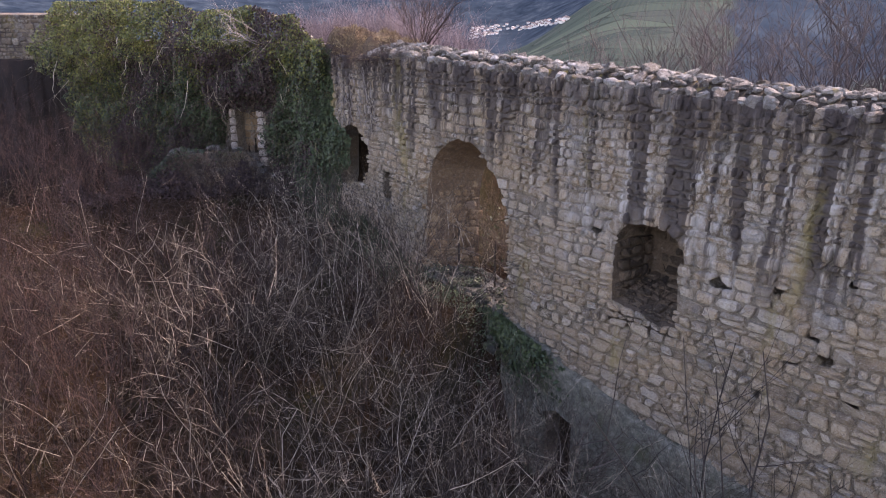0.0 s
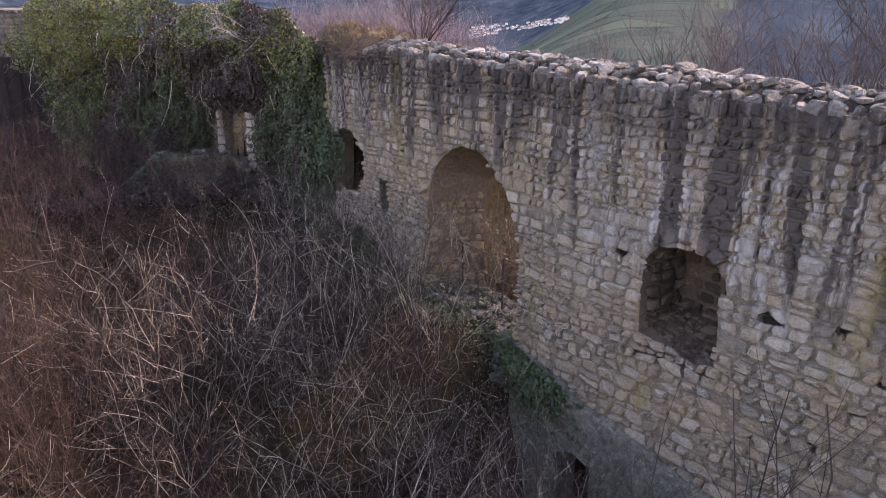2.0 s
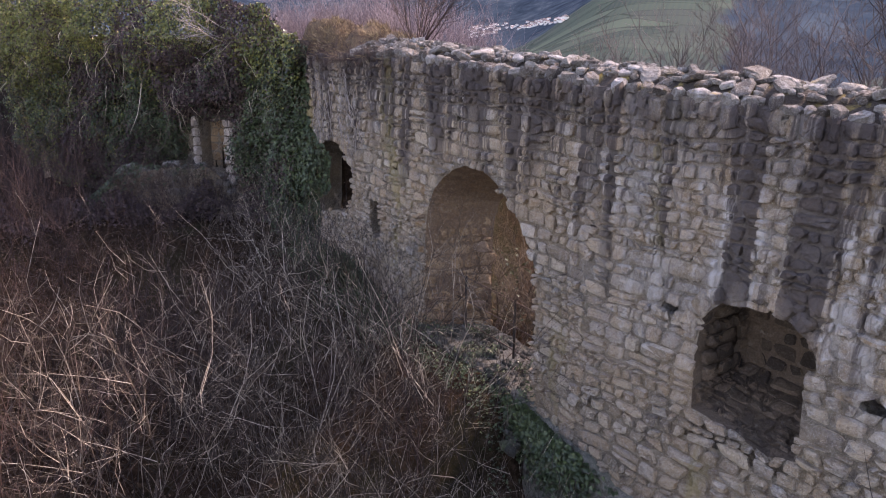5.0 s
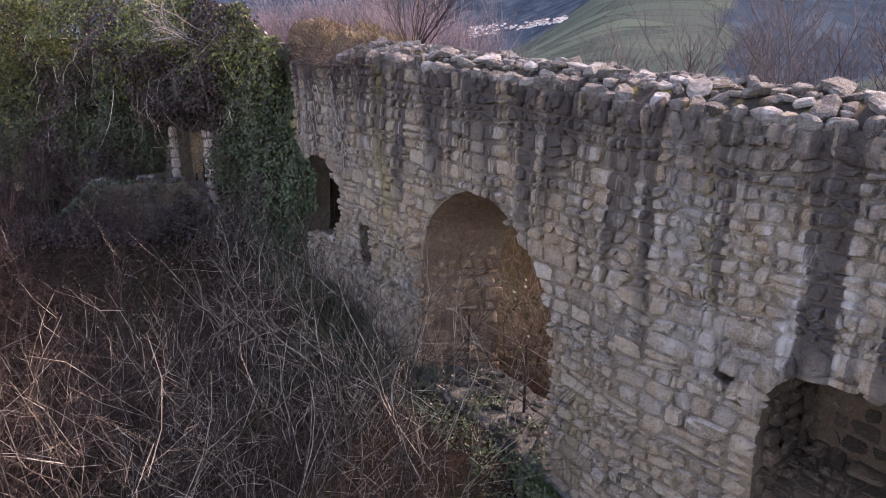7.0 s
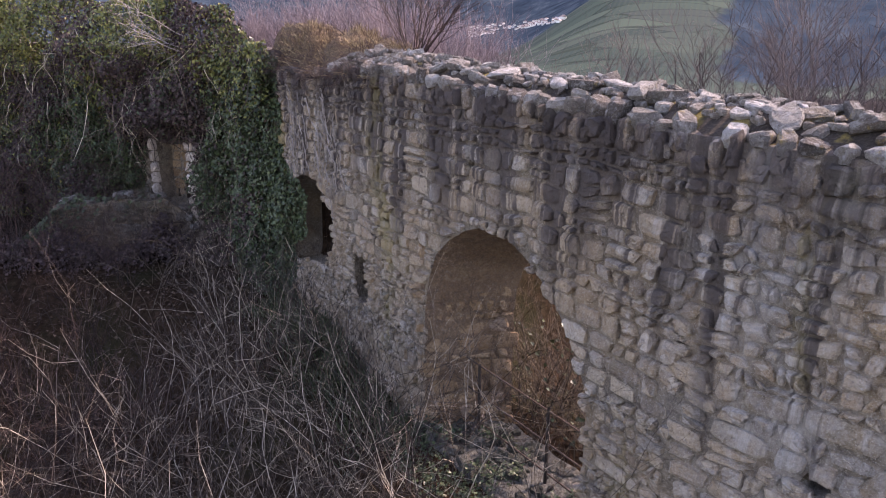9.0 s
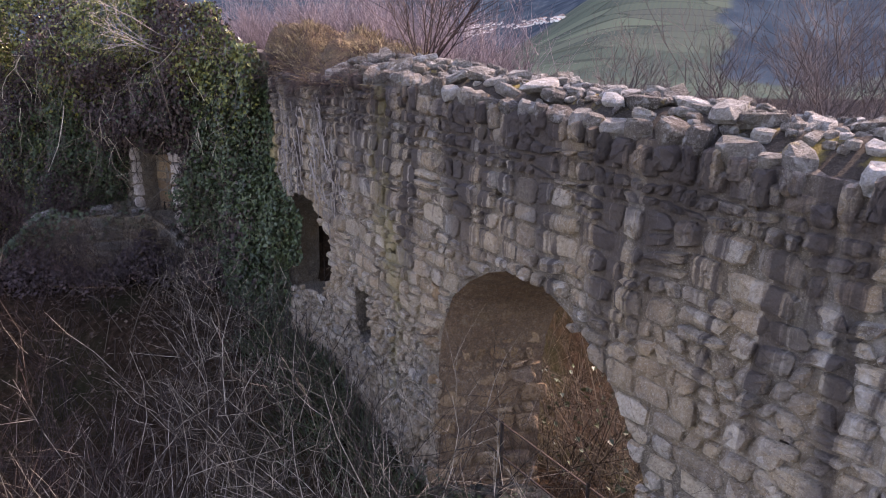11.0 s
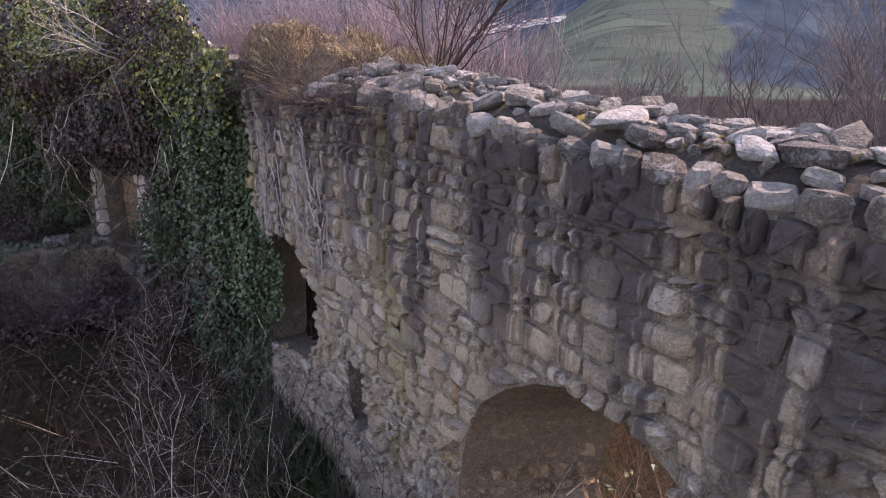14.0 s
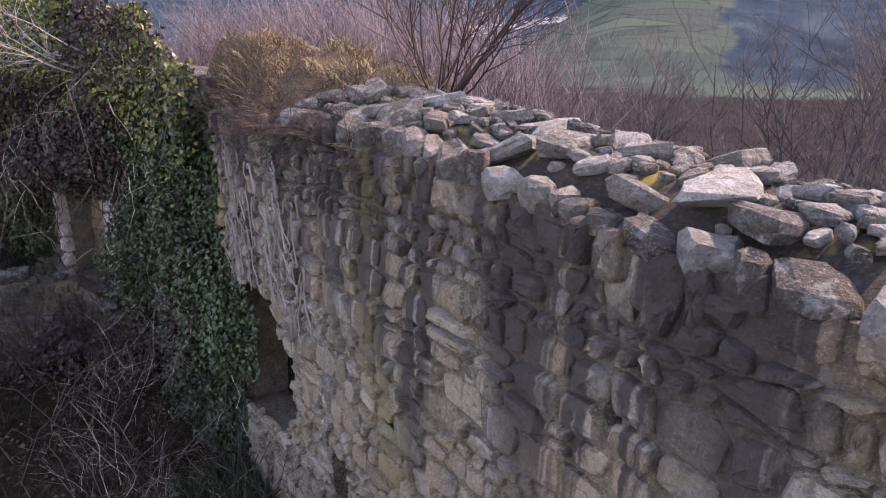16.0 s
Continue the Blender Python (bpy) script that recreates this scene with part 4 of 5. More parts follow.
def ivy():
    base = tagged(new("ivy"), "dense dark green ivy hanging over the ruined wall", "ivy")
    rng = random.Random(71)
    sets = {"foliage": ([], []), "sunlit_foliage": ([], []), "withered_foliage": ([], [])}
    count = 0
    while count < 125000:
        q, z = rng.uniform(-0.7, 15.6), rng.uniform(2.0, 9.4)
        out = ivy_bulge(q, z)
        if out < 0:
            continue
        count += 1
        # more leaves in the sun-brightened colour towards the top and far end
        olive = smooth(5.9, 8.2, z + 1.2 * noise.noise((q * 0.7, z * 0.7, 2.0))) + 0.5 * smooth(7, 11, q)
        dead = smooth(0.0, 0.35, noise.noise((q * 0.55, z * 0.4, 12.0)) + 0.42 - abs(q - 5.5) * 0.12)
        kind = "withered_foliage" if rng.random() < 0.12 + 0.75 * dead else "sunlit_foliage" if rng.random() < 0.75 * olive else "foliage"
        depth = out * (1 - rng.random() ** 2.2 * 0.9) + rng.gauss(0, 0.05)
        n = Vector(on_ruin(q, 1, z)) - Vector(on_ruin(q, 0, z))
        lean = n + Vector((0, 0, 0.35)) + Vector((rng.gauss(0, 0.7), rng.gauss(0, 0.7), rng.gauss(0, 0.6)))
        leaf(*sets[kind], Vector(on_ruin(q, depth, z)), lean, rng.uniform(0.045, 0.085), rng)
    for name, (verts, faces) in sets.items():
        mesh_object(name, verts, faces, {"foliage": m_ivy, "sunlit_foliage": m_ivy_sunlit, "withered_foliage": m_dead}[name], base, smooth=False)
    w = Wood(72)
    for _ in range(220):
        q, z = w.rng.uniform(0, 14.5), w.rng.uniform(5.0, 8.6)
        out = ivy_bulge(q, z)
        if out < 0:
            continue
        p = Vector(on_ruin(q, out + 0.04, z))
        w.branch(p, Vector((w.rng.gauss(0, 0.5), w.rng.gauss(-0.2, 0.3), -0.7)), w.rng.uniform(0.6, 1.7), 0.012, ((3, 0.5, 5), (0, 0, 3)), 0, -0.1, 0.3)
    ob = new("vines", w.mesh("vines", m_twig))
    ob.parent = base
    # a dead fan of twigs that sticks out near the top
    w = Wood(73)
    root = Vector((-5.75, 22.75, 8.0))
    for i in range(8):
        w.branch(root + Vector((w.rng.gauss(0, 0.12), w.rng.gauss(0, 0.1), w.rng.gauss(0, 0.12))), Vector((-0.95 + w.rng.gauss(0, 0.25), -0.25 + w.rng.gauss(0, 0.3), -0.05 + w.rng.gauss(0, 0.3))), w.rng.uniform(0.8, 1.7), 0.012, ((8, 0.45, 6), (4, 0.5, 3), (0, 0, 2)), 0, -0.03, 0.24)
    w.branch(Vector((-5.3, 22.9, 7.1)), Vector((-0.3, -0.1, 0.9)), 1.1, 0.03, ((2, 0.5, 5), (0, 0, 3)), 0, 0.0, 0.2)
    ob = new("dead_branch", w.mesh("dead_branch", plant("bleached wood", [(0.1, (0.14, 0.115, 0.10)), (0.9, (0.32, 0.28, 0.25))])))
    ob.parent = base
    tagged(ob, "bleached dead branch fan")


ivy()


def climbing_stem(base, verts, rng):
    """Woody stems that run among the leaves of a small ivy."""
    w = Wood(len(verts))
    for _ in range(14):
        p = Vector(rng.choice(verts))
        w.branch(p, Vector((rng.gauss(0, 0.3), rng.gauss(-0.1, 0.3), -0.6)), rng.uniform(0.4, 1.0), 0.009, ((2, 0.5, 5), (0, 0, 3)), 0, -0.05, 0.3)
    new("vine", w.mesh("vine", m_twig)).parent = base


def wall_ivy():
    """Ivy patch over the left arch, on the low wall and on the ledge."""
    rng = random.Random(75)
    base = tagged(new("ivy"), "dark green ivy curtain hanging beside the last arch", "ivy")
    verts, faces = [], []
    for _ in range(15000):
        s, z = rng.uniform(7.3, 9.8), rng.uniform(2.4, 7.9)
        limit = 9.35 + 0.25 * noise.noise((z * 1.3, 0, 4)) - 1.1 * smooth(6.0, 5.4, z) * smooth(4.2, 4.8, z) - 0.35 * smooth(4.4, 3.9, z)
        if s < limit:
            continue
        p = Vector(on_wall(s, 0.05 + 0.35 * rng.random() * smooth(limit, limit + 0.6, s), z))
        leaf(verts, faces, p, Vector((-0.8 + rng.gauss(0, 0.4), -0.55 + rng.gauss(0, 0.4), 0.35 + rng.gauss(0, 0.4))), rng.uniform(0.045, 0.085), rng)
    mesh_object("foliage", verts, faces, m_ivy, base, smooth=False)
    climbing_stem(base, verts, rng)
    base = tagged(new("ivy"), "small ivy mat on the end of the low wall", "ivy")
    verts, faces = [], []
    for _ in range(5000):
        s = abs(rng.gauss(0, 1.4)) + 0.1
        z = low_top(s) + 0.1 - abs(rng.gauss(0, 0.35))
        leaf(verts, faces, Vector(low_place(s, rng.uniform(-0.5, 0.16), z)), Vector((rng.gauss(0, 0.4), -0.7, 0.7 + rng.gauss(0, 0.3))), rng.uniform(0.07, 0.13), rng)
    mesh_object("foliage", verts, faces, m_ivy, base, smooth=False)
    climbing_stem(base, verts, rng)
    base = tagged(new("brambles"), "dark withered bramble growth along the foot of the low wall", "brambles")
    verts, faces = [], []
    for _ in range(5200):
        s, d = rng.uniform(-0.6, low_length + 0.6), 0.1 + abs(rng.gauss(0, 0.5))
        x, y, _ = low_place(s, d, 0)
        high = max(0.1, 0.55 + 0.9 * noise.noise((s * 0.9, 2.0, 8.0)) + 0.35 * noise.noise((s * 3.1, d * 3.0, 8.0)))
        leaf(verts, faces, Vector((x, y, ground_height(x, y) + high * rng.random())), Vector((rng.gauss(0, 0.6), -0.6, 0.7 + rng.gauss(0, 0.5))), rng.uniform(0.05, 0.1), rng)
    mesh_object("foliage", verts, faces, m_dead, base, smooth=False)
    climbing_stem(base, verts, rng)
    base = tagged(new("ivy"), "dark ivy tuft at the plaster ledge's end", "ivy")
    verts, faces = [], []
    for _ in range(2600):
        s = 0.55 + rng.gauss(0, 0.5)
        z = ledge_at(s) + 0.08 - abs(rng.gauss(0, 0.42))
        leaf(verts, faces, Vector(on_wall(s, 0.14 + 0.12 * rng.random(), z)), Vector((-0.8 + rng.gauss(0, 0.4), -0.55 + rng.gauss(0, 0.4), 0.4)), rng.uniform(0.05, 0.1), rng)
    mesh_object("foliage", verts, faces, m_ivy, base, smooth=False)
    climbing_stem(base, verts, rng)


wall_ivy()


# ---- rubble under the middle arch, its railing, the thicket behind ----
MOSSY = [me.copy() for me in SLABS]
m_mossy = masonry("mossy rubble", [(0.1, (0.025, 0.03, 0.026)), (0.5, (0.055, 0.062, 0.052)), (0.9, (0.15, 0.15, 0.135))], moss=0.3, warm=0.05, pale=0.08)
for me in MOSSY:
    me.materials[0] = m_mossy


def arch_rubble():
    rng = random.Random(81)
    base = tagged(new("rubble_heap"), "mossy heap of fallen stones below the arch", "rubble")
    for i in range(260):
        s = rng.uniform(0.9, 4.3)
        d = rng.uniform(-1.0, 0.45)
        x, y, _ = on_wall(s, d, 0)
        z = 2.80 - 0.75 * smooth(0.0, 0.38, d)
        size = rng.uniform(0.10, 0.28)
        ob = new("stone", rng.choice(MOSSY))
        ob.parent, ob.matrix_world = base, pose(x, y, z, rng.gauss(0, 22), rng.gauss(0, 22), rng.uniform(0, 360)) @ Matrix.Diagonal((size, size * 0.8, size * 0.5, 1))
    n = 16
    verts, faces = [], []
    for i in range(n + 1):
        for k in range(n + 1):
            s, d = 0.9 + 3.4 * i / n, -1.12 + 1.5 * k / n
            x, y, _ = on_wall(s, d, 0)
            z = 2.79 + 0.06 * noise.noise((s * 3, d * 3, 1.0)) - 0.9 * smooth(0.0, 0.38, d)
            verts.append((x, y, z))
    faces = [(i * (n + 1) + k, (i + 1) * (n + 1) + k, (i + 1) * (n + 1) + k + 1, i * (n + 1) + k + 1) for i in range(n) for k in range(n)]
    mesh_object("earth", verts, faces, m_mossy, base)
    ivy_bed = tagged(new("ivy"), "low dark ivy creeping over the rubble below the arch", "ivy")
    verts, faces = [], []
    for _ in range(3600):
        s, d = rng.uniform(0.9, 4.6), rng.uniform(-0.7, 0.75)
        x, y, _ = on_wall(s, d, 0)
        if noise.noise((s * 1.7, d * 1.7, 5.0)) + 0.35 * d < -0.05:
            continue
        z = max(2.86 - 0.75 * smooth(0.0, 0.38, d) if d < 0.4 else 0.0, ground_height(x, y) if d > 0.1 else 0.0) + rng.uniform(0.0, 0.16)
        leaf(verts, faces, Vector((x, y, z)), Vector((rng.gauss(-0.2, 0.5), rng.gauss(-0.2, 0.5), 1)), rng.uniform(0.03, 0.06), rng)
    mesh_object("foliage", verts, faces, m_ivy, ivy_bed, smooth=False)


arch_rubble()


def railing():
    base = tagged(new("railing"), "rusty iron railing across the arch's sill", "railing")

    def bar(name, a, b, r):
        w = Wood(1)
        w.tube([Vector(a), (Vector(a) + Vector(b)) / 2 + Vector((0, 0, 0.005)), Vector(b)], r, r, 8)
        ob = new(name, w.mesh(name, m_iron))
        ob.parent = base

    for s, d, z in ((3.6, -0.54, 3.9), (2.16, -0.56, 3.92)):
        bar("post", on_wall(s, d, 2.55), on_wall(s, d, z), 0.024)
    for z, a, b in ((3.88, 4.1, 1.1), (3.42, 4.16, 1.0), (2.98, 4.1, 1.4)):
        bar("rail", on_wall(a, -0.54, z), on_wall(b, -0.57, z), 0.012)


railing()


def straw_thicket():
    """Sunlit dead growth on the bank behind the middle arch."""
    w = Wood(85)
    rng = w.rng
    for _ in range(420):
        s, d = rng.uniform(-0.2, 4.2), -THICK - rng.uniform(0.15, 2.6)
        x, y, _ = on_wall(max(s, 0.001), d, 0)
        z = ground_height(x, y)
        w.branch(Vector((x, y, z - 0.1)), Vector((rng.gauss(0, 0.4), rng.gauss(0, 0.4), 1)), rng.uniform(1.2, 2.6), 0.010, ((4, 0.45, 5), (2, 0.5, 3), (0, 0, 2)), 0, -0.02, 0.25)
    ob = new("dead_thicket", w.mesh("dead_thicket", m_hay))
    tagged(ob, "sunlit straw-coloured dead growth behind the arch", "thicket", kind="stuff")
    verts, faces = [], []
    for _ in range(450):
        s, d = rng.uniform(-0.2, 4.2), -THICK - rng.uniform(0.15, 2.2)
        x, y, _ = on_wall(max(s, 0.001), d, 0)
        leaf(verts, faces, Vector((x, y, ground_height(x, y) + rng.uniform(0.1, 1.7))), Vector((rng.gauss(0, 1), rng.gauss(0, 1), 1)), rng.uniform(0.05, 0.1), rng)
    ob = mesh_object("thicket_leaves", verts, faces, m_ivy, smooth=False)
    tagged(ob, "olive leaves in the growth behind the arch", "leaves", kind="stuff")


straw_thicket()


# ---- grassy soil on the wall's far end ----
def turf_material():
    n = Nodes("matted dry turf")
    fibre, wide = n.noise(n.place((1, 1, 0.4)), 60.0, 6.0, 0.7), n.noise(n.place(), 2.6, 5.0)
    colour = n.colours(fibre, [(0.32, (0.04, 0.027, 0.017)), (0.5, (0.13, 0.09, 0.05)), (0.68, (0.32, 0.24, 0.13))])
    colour = n.mix(n.ramp(wide, 0.45, 0.65, 0.0, 0.7), colour, (0.075, 0.045, 0.033))
    return n.finish(colour, 0.95, fibre, 1.0, 0.05)


m_turf = turf_material()


def wall_turf():
    verts, faces, rng = [], [], random.Random(91)
    n, m = 46, 14

    def turf(s, d):
        k = smooth(4.8, 7.4, s) * smooth(0.1, -0.5, d)
        return top_at(min(s, S_END)) - 0.12 + k * (0.42 + 0.3 * smooth(7, 9, s) + 0.26 * noise.noise((s * 1.6, d * 1.6, 3.0)) + 0.1 * noise.noise((s * 4, d * 4, 3.0)))

    for i in range(n + 1):
        for k in range(m + 1):
            s, d = 4.6 + 5.6 * i / n, 0.06 - 1.25 * k / m
            x, y, _ = on_wall(s, d, 0)
            verts.append((x, y, turf(s, d)))
    faces = [(i * (m + 1) + k, (i + 1) * (m + 1) + k, (i + 1) * (m + 1) + k + 1, i * (m + 1) + k + 1) for i in range(n) for k in range(m)]
    ob = mesh_object("turf", verts, faces, m_turf)
    tagged(ob, "earth and turf grown over the wall's far end", "turf", kind="structure")
    verts, faces = [], []
    for _ in range(9000):
        s, d = rng.uniform(5.0, 10.4), 0.02 - rng.random() * 1.25
        if rng.random() > smooth(4.9, 6.3, s):
            continue
        x, y, _ = on_wall(s, d, 0)
        clump = noise.noise((s * 2.1, d * 2.1, 7.0))
        if clump < -0.04:
            continue
        p = Vector((x, y, turf(s, d) - 0.02))
        h = rng.uniform(0.06, 0.24) * (0.7 + clump)
        lean = Vector((rng.gauss(-0.35 if d > -0.2 else 0, 0.45), rng.gauss(-0.2 if d > -0.2 else 0, 0.45), 1.0 if d < -0.15 else 0.35)).normalized()
        side = lean.cross(Vector((rng.gauss(0, 1), rng.gauss(0, 1), 0.2))).normalized() * 0.006
        tip = p + lean * h + Vector((lean.x, lean.y, -0.25)) * h * 0.35
        k = len(verts)
        mid = p + lean * h * 0.55
        verts += [tuple(p - side), tuple(p + side), tuple(mid + side * 0.8), tuple(mid - side * 0.8), tuple(tip)]
        faces += [(k, k + 1, k + 2, k + 3), (k + 3, k + 2, k + 4)]
    ob = mesh_object("dry_grass", verts, faces, m_grass, smooth=False)
    tagged(ob, "dry yellow grass tufts on the wall's far end", "grass", kind="stuff")
    w = Wood(92)
    for _ in range(850):
        s, d = w.rng.uniform(4.9, 9.9), 0.1 - 0.9 * w.rng.random() ** 1.6
        if w.rng.random() > smooth(4.8, 6.5, s):
            continue
        x, y, _ = on_wall(s, d, 0)
        w.branch(Vector((x, y, turf(s, d))), Vector((w.rng.gauss(-0.4, 0.4), w.rng.gauss(-0.3, 0.4), w.rng.gauss(0.3, 0.5))), w.rng.uniform(0.2, 0.5), 0.0035, ((3, 0.5, 4), (0, 0, 2)), 0, -0.12, 0.25)
    ob = new("heather_tangle", w.mesh("heather_tangle", m_twig_red))
    tagged(ob, "brown tangle of dead stalks spilling over the wall's edge", "stalks", kind="stuff")


wall_turf()

# dead creeper stems on the face near the ivy
creeper = Wood(93)
for _ in range(46):
    s0, z0 = creeper.rng.uniform(6.6, 9.0), creeper.rng.uniform(5.9, 7.5)
    pts, s, z = [], s0, z0
    for _ in range(9):
        pts.append(Vector(on_wall(s, 0.085, z)))
        s, z = s + creeper.rng.gauss(0, 0.07), z - creeper.rng.uniform(0.02, 0.16)
        if open_at(s, z):
            break
    if len(pts) > 2:
        creeper.tube(pts, 0.010, 0.005)
dead_creeper = new("dead_creeper", creeper.mesh("dead_creeper", plant("weathered creeper bark", [(0.1, (0.13, 0.11, 0.10)), (0.9, (0.34, 0.30, 0.27))])))
tagged(dead_creeper, "grey dead creeper stems clinging to the wall", "creeper", kind="stuff")

# ---- shrubs and trees outside ----
RODS = [shrub_mesh(300 + i, 14, 2.2, 0.32, ((5, 0.45, 5), (2, 0.5, 3), (0, 0, 2)), 0.012, plant("purple-red rods", [(0.1, (0.075, 0.055, 0.06)), (0.5, (0.16, 0.12, 0.13)), (0.9, (0.34, 0.27, 0.27))]), 0.17, 0.15, 0.6) for i in range(3)]
rng_o, rod_verts, rod_faces = random.Random(95), [], []
for i in range(170):
    s, d = rng_o.uniform(7.3, 22), -rng_o.uniform(1.5, 4.5)
    x, y = on_wall(s, d, 0)[:2]
    if beyond(x, y) < 0.9 or (s < 8 and d > -1.7):
        continue
    m = pose(x, y, ground_height(x, y) - 0.1, 0, 0, rng_o.uniform(0, 360)) @ Matrix.Scale(rng_o.uniform(0.6, 1.15), 4)
    for me in rng_o.choice(RODS):
        k = len(rod_verts)
        rod_verts += [m @ v.co for v in me.vertices]
        rod_faces += [tuple(k + j for j in f.vertices) for f in me.polygons]
rods = mesh_object("rod_thicket", rod_verts, rod_faces, RODS[0][0].materials[0])
tagged(rods, "dense leafless purple-red rods behind the grassy wall end", "thicket", kind="stuff")
willow = tagged(new("willow_shrub"), "bushy leafless willow at the end of the coping", "shrub")
for i in range(22):
    w = Wood(960 + i)
    a = w.rng.uniform(0, 2 * math.pi)
    w.branch(Vector((0, 0, -0.1)), Vector((math.cos(a) * 0.75 + 0.3, math.sin(a) * 0.6, 1)), w.rng.uniform(1.1, 2.0), 0.013, ((8, 0.5, 6), (4, 0.5, 3), (0, 0, 2)), 0, 0.12, 0.14)
    new("rod", w.mesh("rod", m_twig_red)).parent = willow
wx, wy, _ = on_wall(6.4, -1.15, 0)
willow.matrix_world = pose(wx, wy, 7.9)


def wall_foot_grass():
    verts, faces, rng = [], [], random.Random(94)
    for _ in range(3600):
        s, d = rng.uniform(4.2, 9.2), 0.08 + abs(rng.gauss(0, 0.5))
        x, y, _ = on_wall(s, d, 0)
        p = Vector((x, y, ground_height(x, y) - 0.03))
        h = rng.uniform(0.15, 0.5)
        lean = Vector((rng.gauss(-0.2, 0.35), rng.gauss(-0.15, 0.35), 1)).normalized()
        side = lean.cross(Vector((rng.gauss(0, 1), rng.gauss(0, 1), 0.1))).normalized() * 0.008
        mid, tip, k = p + lean * h * 0.6, p + lean * h + Vector((lean.x, lean.y, -0.3)) * h * 0.5, len(verts)
        verts += [tuple(p - side), tuple(p + side), tuple(mid + side), tuple(mid - side), tuple(tip)]
        faces += [(k, k + 1, k + 2, k + 3), (k + 3, k + 2, k + 4)]
    ob = mesh_object("green_grass", verts, faces, m_ivy, smooth=False)
    tagged(ob, "dark green grass along the foot of the wall", "grass", kind="stuff")


wall_foot_grass()


m_treebark = plant("bare tree bark", [(0.1, (0.042, 0.033, 0.031)), (0.5, (0.09, 0.069, 0.064)), (0.9, (0.18, 0.14, 0.125))], 0.85, 1.0)
TREES = [shrub_mesh(400 + i, 5, 8.2, 0.2, ((10, 0.36, 8), (6, 0.42, 4), (5, 0.45, 3), (0, 0, 2)), 0.05, m_treebark, 0.12, 0.1, 0.6) for i in range(4)]


def tree(x, y, size, rng):
    base = tagged(new("bare_tree"), "leafless brown tree with a fine twiggy crown outside the wall", "tree", "bare trees outside the wall")
    base.matrix_world = pose(x, y, ground_height(x, y) - 0.2, 0, 0, rng.uniform(0, 360)) @ Matrix.Diagonal((size, size, size, 1))
    for me in rng.choice(TREES):
        new("limb", me).parent = base


rng_t = random.Random(97)
for x, y, top in ((10.3, 31.5, 9.8), (12.0, 30.5, 9.6), (13.4, 32.0, 10.4), (14.7, 30.0, 9.9), (16.2, 28.2, 10.8), (18.2, 31.0, 11.2), (20.5, 33.0, 11.4), (15.6, 36.0, 10.2), (11.6, 37.0, 9.2), (18.0, 26.0, 11.0),
                  (7.6, 42.0, 7.0), (5.6, 46.0, 6.6), (3.6, 50.0, 6.8), (9.2, 47.0, 7.2), (12.4, 50.0, 7.8), (16.5, 52.0, 8.6), (22.0, 48.0, 9.6), (6.6, 58.0, 6.4), (10.5, 62.0, 6.2), (14.0, 66.0, 6.6)):
    tree(x, y, (top - ground_height(x, y)) / 9.6, rng_t)



def far_woods():
    rng = random.Random(98)
    verts, faces = [], []
    small = []
    for i in range(5):
        w = Wood(500 + i)
        w.shrink = 0.8
        w.branch(Vector((0, 0, -0.3)), Vector((0, 0, 1)), 6.5, 0.17, ((9, 0.5, 3), (6, 0.5, 2), (0, 0, 1)), 0, 0.1, 0.12)
        small.append(([np.array(v) for v in w.verts], w.faces))
    made = 0
    while made < 1600:
        az, r = rng.uniform(-12, 40), 60 * math.exp(rng.random() * 2.35)
        x, y = r * math.sin(radians(az)), r * math.cos(radians(az))
        if noise.noise((x * 0.01, y * 0.01, 4.0)) < -0.25:
            continue
        made += 1
        k = rng.uniform(0.6, 1.15) * (1 + 0.35 * smooth(150, 500, r))
        vs, fs = rng.choice(small)
        a = rng.uniform(0, 6.3)
        z = ground_height(x, y)
        n = len(verts)
        c, s = math.cos(a) * k, math.sin(a) * k
        verts += [(x + v[0] * c - v[1] * s, y + v[0] * s + v[1] * c, z + v[2] * k) for v in vs]
        faces += [tuple(n + i for i in f) for f in fs]
    ob = mesh_object("far_woods", verts, faces, m_treebark)
    tagged(ob, "leafless brown woods over the valley floor", "woods", kind="stuff")


far_woods()


# ---- the village on the far slope ----
m_walls = plant("house plaster", [(0.1, (0.55, 0.52, 0.47)), (0.9, (0.82, 0.80, 0.76))], 0.9, 0.1)
m_roofs = plant("tile roof", [(0.1, (0.10, 0.085, 0.08)), (0.6, (0.2, 0.15, 0.135)), (0.95, (0.36, 0.35, 0.35))], 0.8, 0.1)


def house_meshes():
    bm = bmesh.new()
    bmesh.ops.create_cube(bm, size=1.0, matrix=Matrix.Translation((0, 0, 0.5)))
    wall = bpy.data.meshes.new("wall")
    bm.to_mesh(wall)
    bm.free()
    wall.materials.append(m_walls)
    roof = bpy.data.meshes.new("roof")
    roof.from_pydata([(-0.56, -0.56, 0.96), (0.56, -0.56, 0.96), (0.56, 0.56, 0.96), (-0.56, 0.56, 0.96), (-0.56, 0, 1.5), (0.56, 0, 1.5)], [], [(0, 1, 5, 4), (2, 3, 4, 5), (0, 4, 3), (1, 2, 5), (3, 2, 1, 0)])
    roof.materials.append(m_roofs)
    return wall, roof


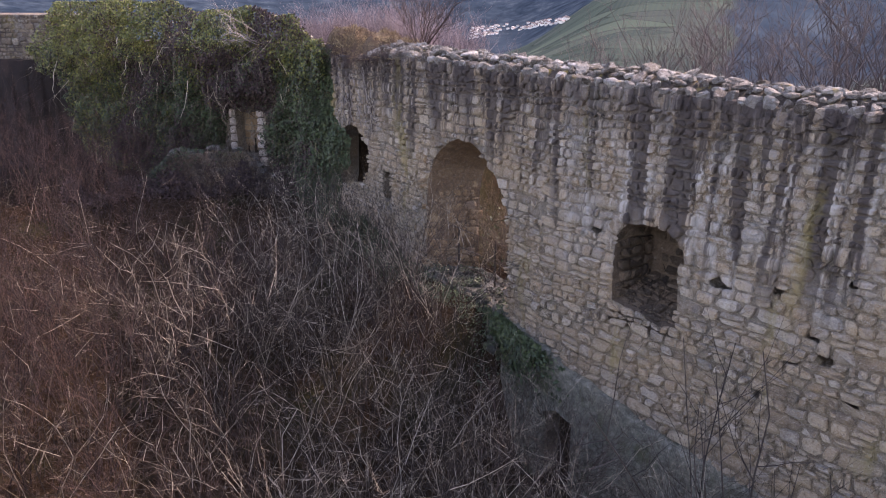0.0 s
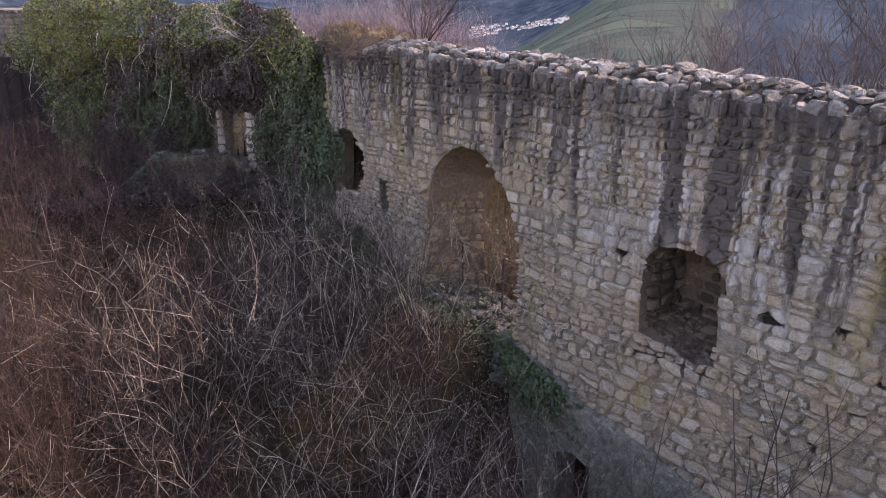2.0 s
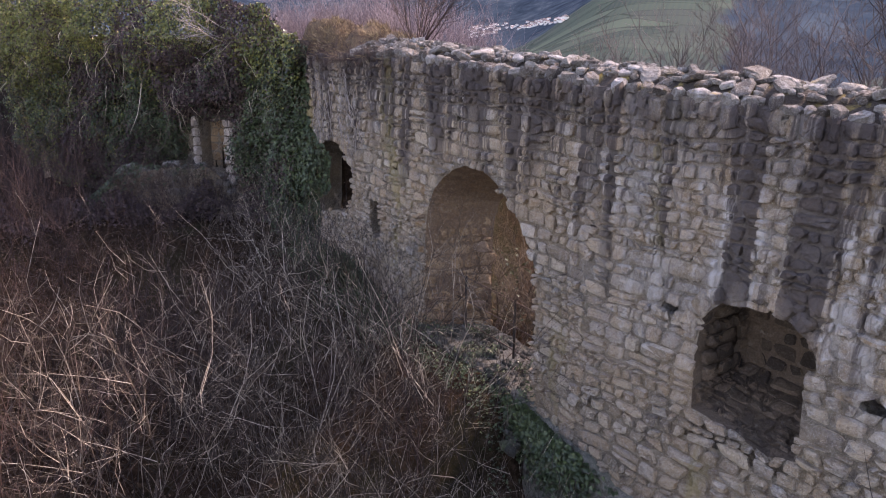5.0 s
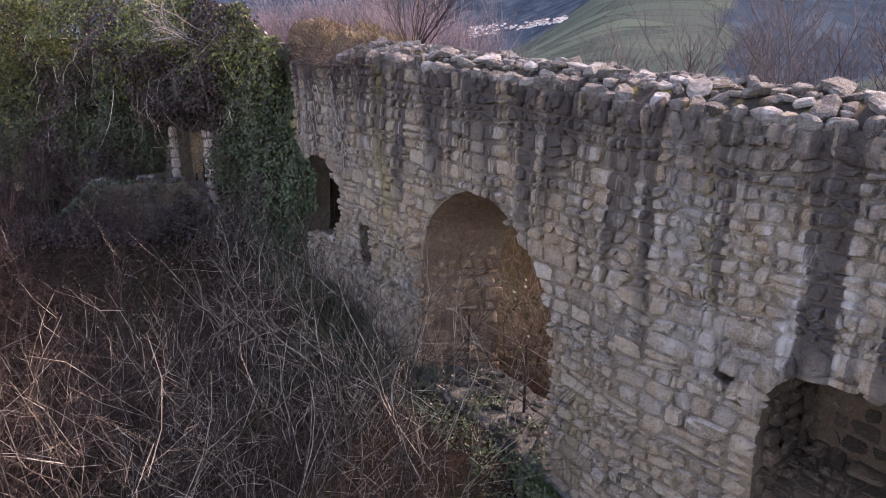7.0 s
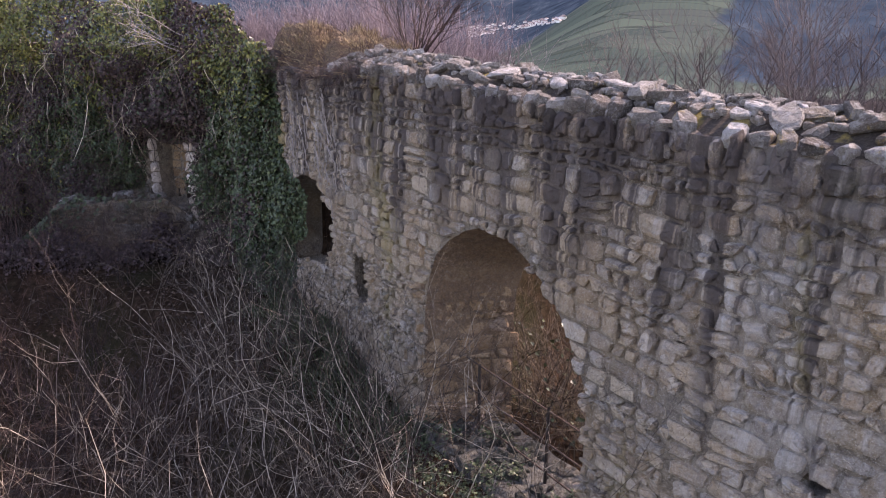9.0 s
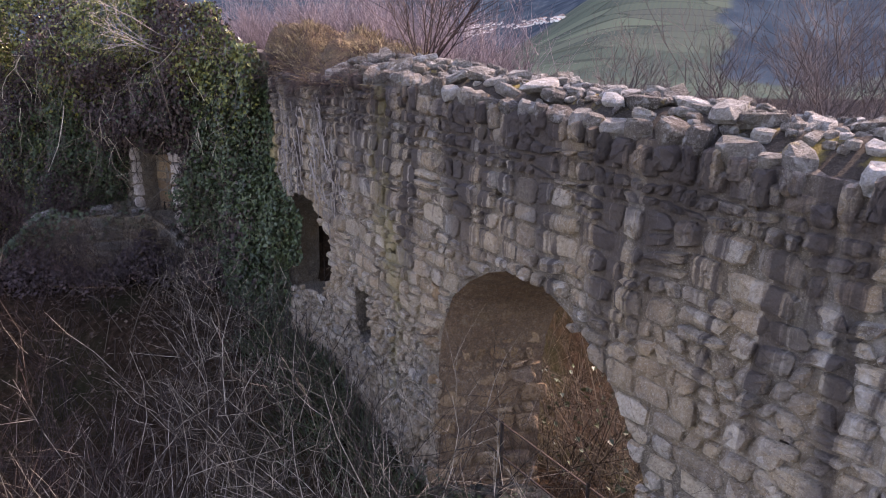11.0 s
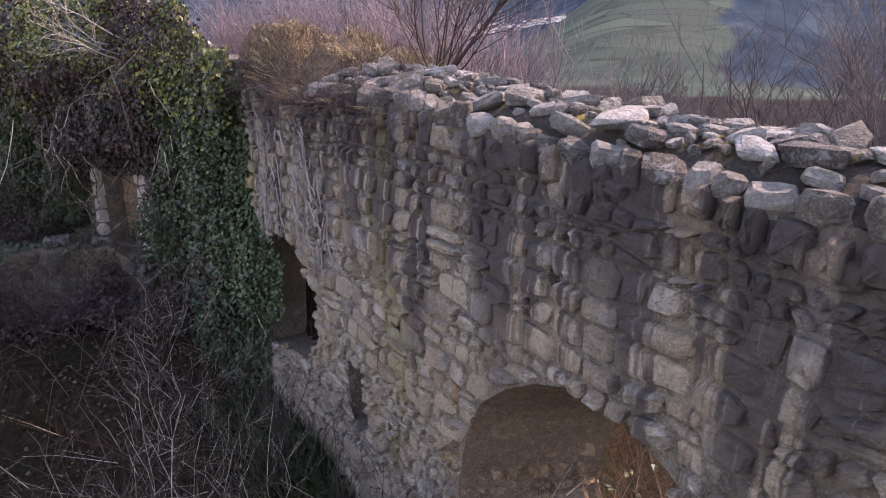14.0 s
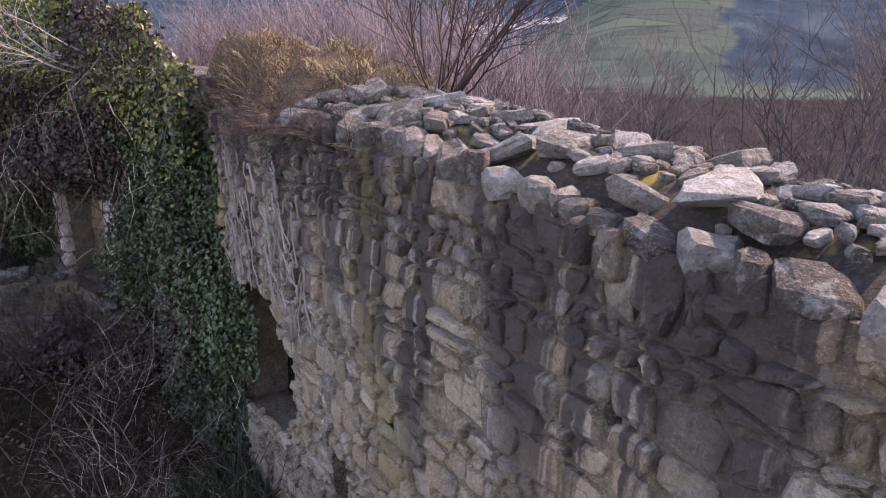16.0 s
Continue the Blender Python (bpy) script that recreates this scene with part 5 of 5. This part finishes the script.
def village():
    wall, roof = house_meshes()
    rng = random.Random(99)
    made = 0
    for _ in range(12000):
        if made == 150:
            break
        az, r = rng.uniform(2.2, 9.8) if made < 142 else rng.uniform(13.6, 15.4), rng.uniform(1500, 3300)
        x, y = r * math.sin(radians(az)), r * math.cos(radians(az))
        rise = math.degrees(math.atan2(ground_height(x, y) - 8.5, r))
        middle = (-0.5 + 0.13 * (az - 2.5)) if made < 142 else 0.95
        if abs(rise - middle) > (0.42 * (1 - 0.09 * (az - 2.2)) if made < 142 else 0.12):
            continue
        made += 1
        base = tagged(new("house"), "pale plastered village house with a pitched tile roof", "house", "village in the valley")
        base.matrix_world = pose(x, y, ground_height(x, y) - 1.0, 0, 0, rng.uniform(0, 180)) @ Matrix.Diagonal((rng.uniform(7, 13), rng.uniform(6, 9), rng.uniform(4, 6), 1))
        for name, me in (("wall", wall), ("roof", roof)):
            ob = new(name, me)
            ob.parent = base


village()


# ---- the enclosure's far side ----
def far_wall():
    base = tagged(new("wall_far"), "distant rubble wall with a small window", "wall", kind="structure")
    a, b = np.array([-15.5, 33.5]), np.array([-40.0, 30.0])
    way = (b - a) / np.linalg.norm(b - a)
    length = float(np.linalg.norm(b - a))
    place = lambda s, d, z: (float(a[0] + way[0] * s - way[1] * d), float(a[1] + way[1] * s + way[0] * d), float(z))
    window = [(7.6, 6.6), (7.6, 7.3), (8.2, 7.3), (8.2, 6.6)]
    bm = bmesh.new()
    rows = [[bm.verts.new(place(s, d, z)) for d, z in ((0, 0.0), (0, 9.0), (-0.9, 9.1), (-0.9, 0.0))] for s in (0, length)]
    for i in range(4):
        bm.faces.new((rows[0][i], rows[0][(i + 1) % 4], rows[1][(i + 1) % 4], rows[1][i]))
    bm.faces.new(rows[0])
    bm.faces.new(list(reversed(rows[1])))
    bmesh.ops.recalc_face_normals(bm, faces=bm.faces)
    core = part("core", bm, m_mortar, base)
    apply_cut(core, [loft("cut", window, window, 0.3, -0.6, place)])
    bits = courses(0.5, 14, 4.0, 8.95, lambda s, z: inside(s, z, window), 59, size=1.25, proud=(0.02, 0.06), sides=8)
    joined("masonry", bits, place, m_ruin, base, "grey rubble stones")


far_wall()

# ---- single stones of the wall's upper face, last ----
for c_s, c_z, pts, fs in singles:
    mesh_object("stone", [on_wall(*p) for p in pts], fs, m_stone, curtain_wall)
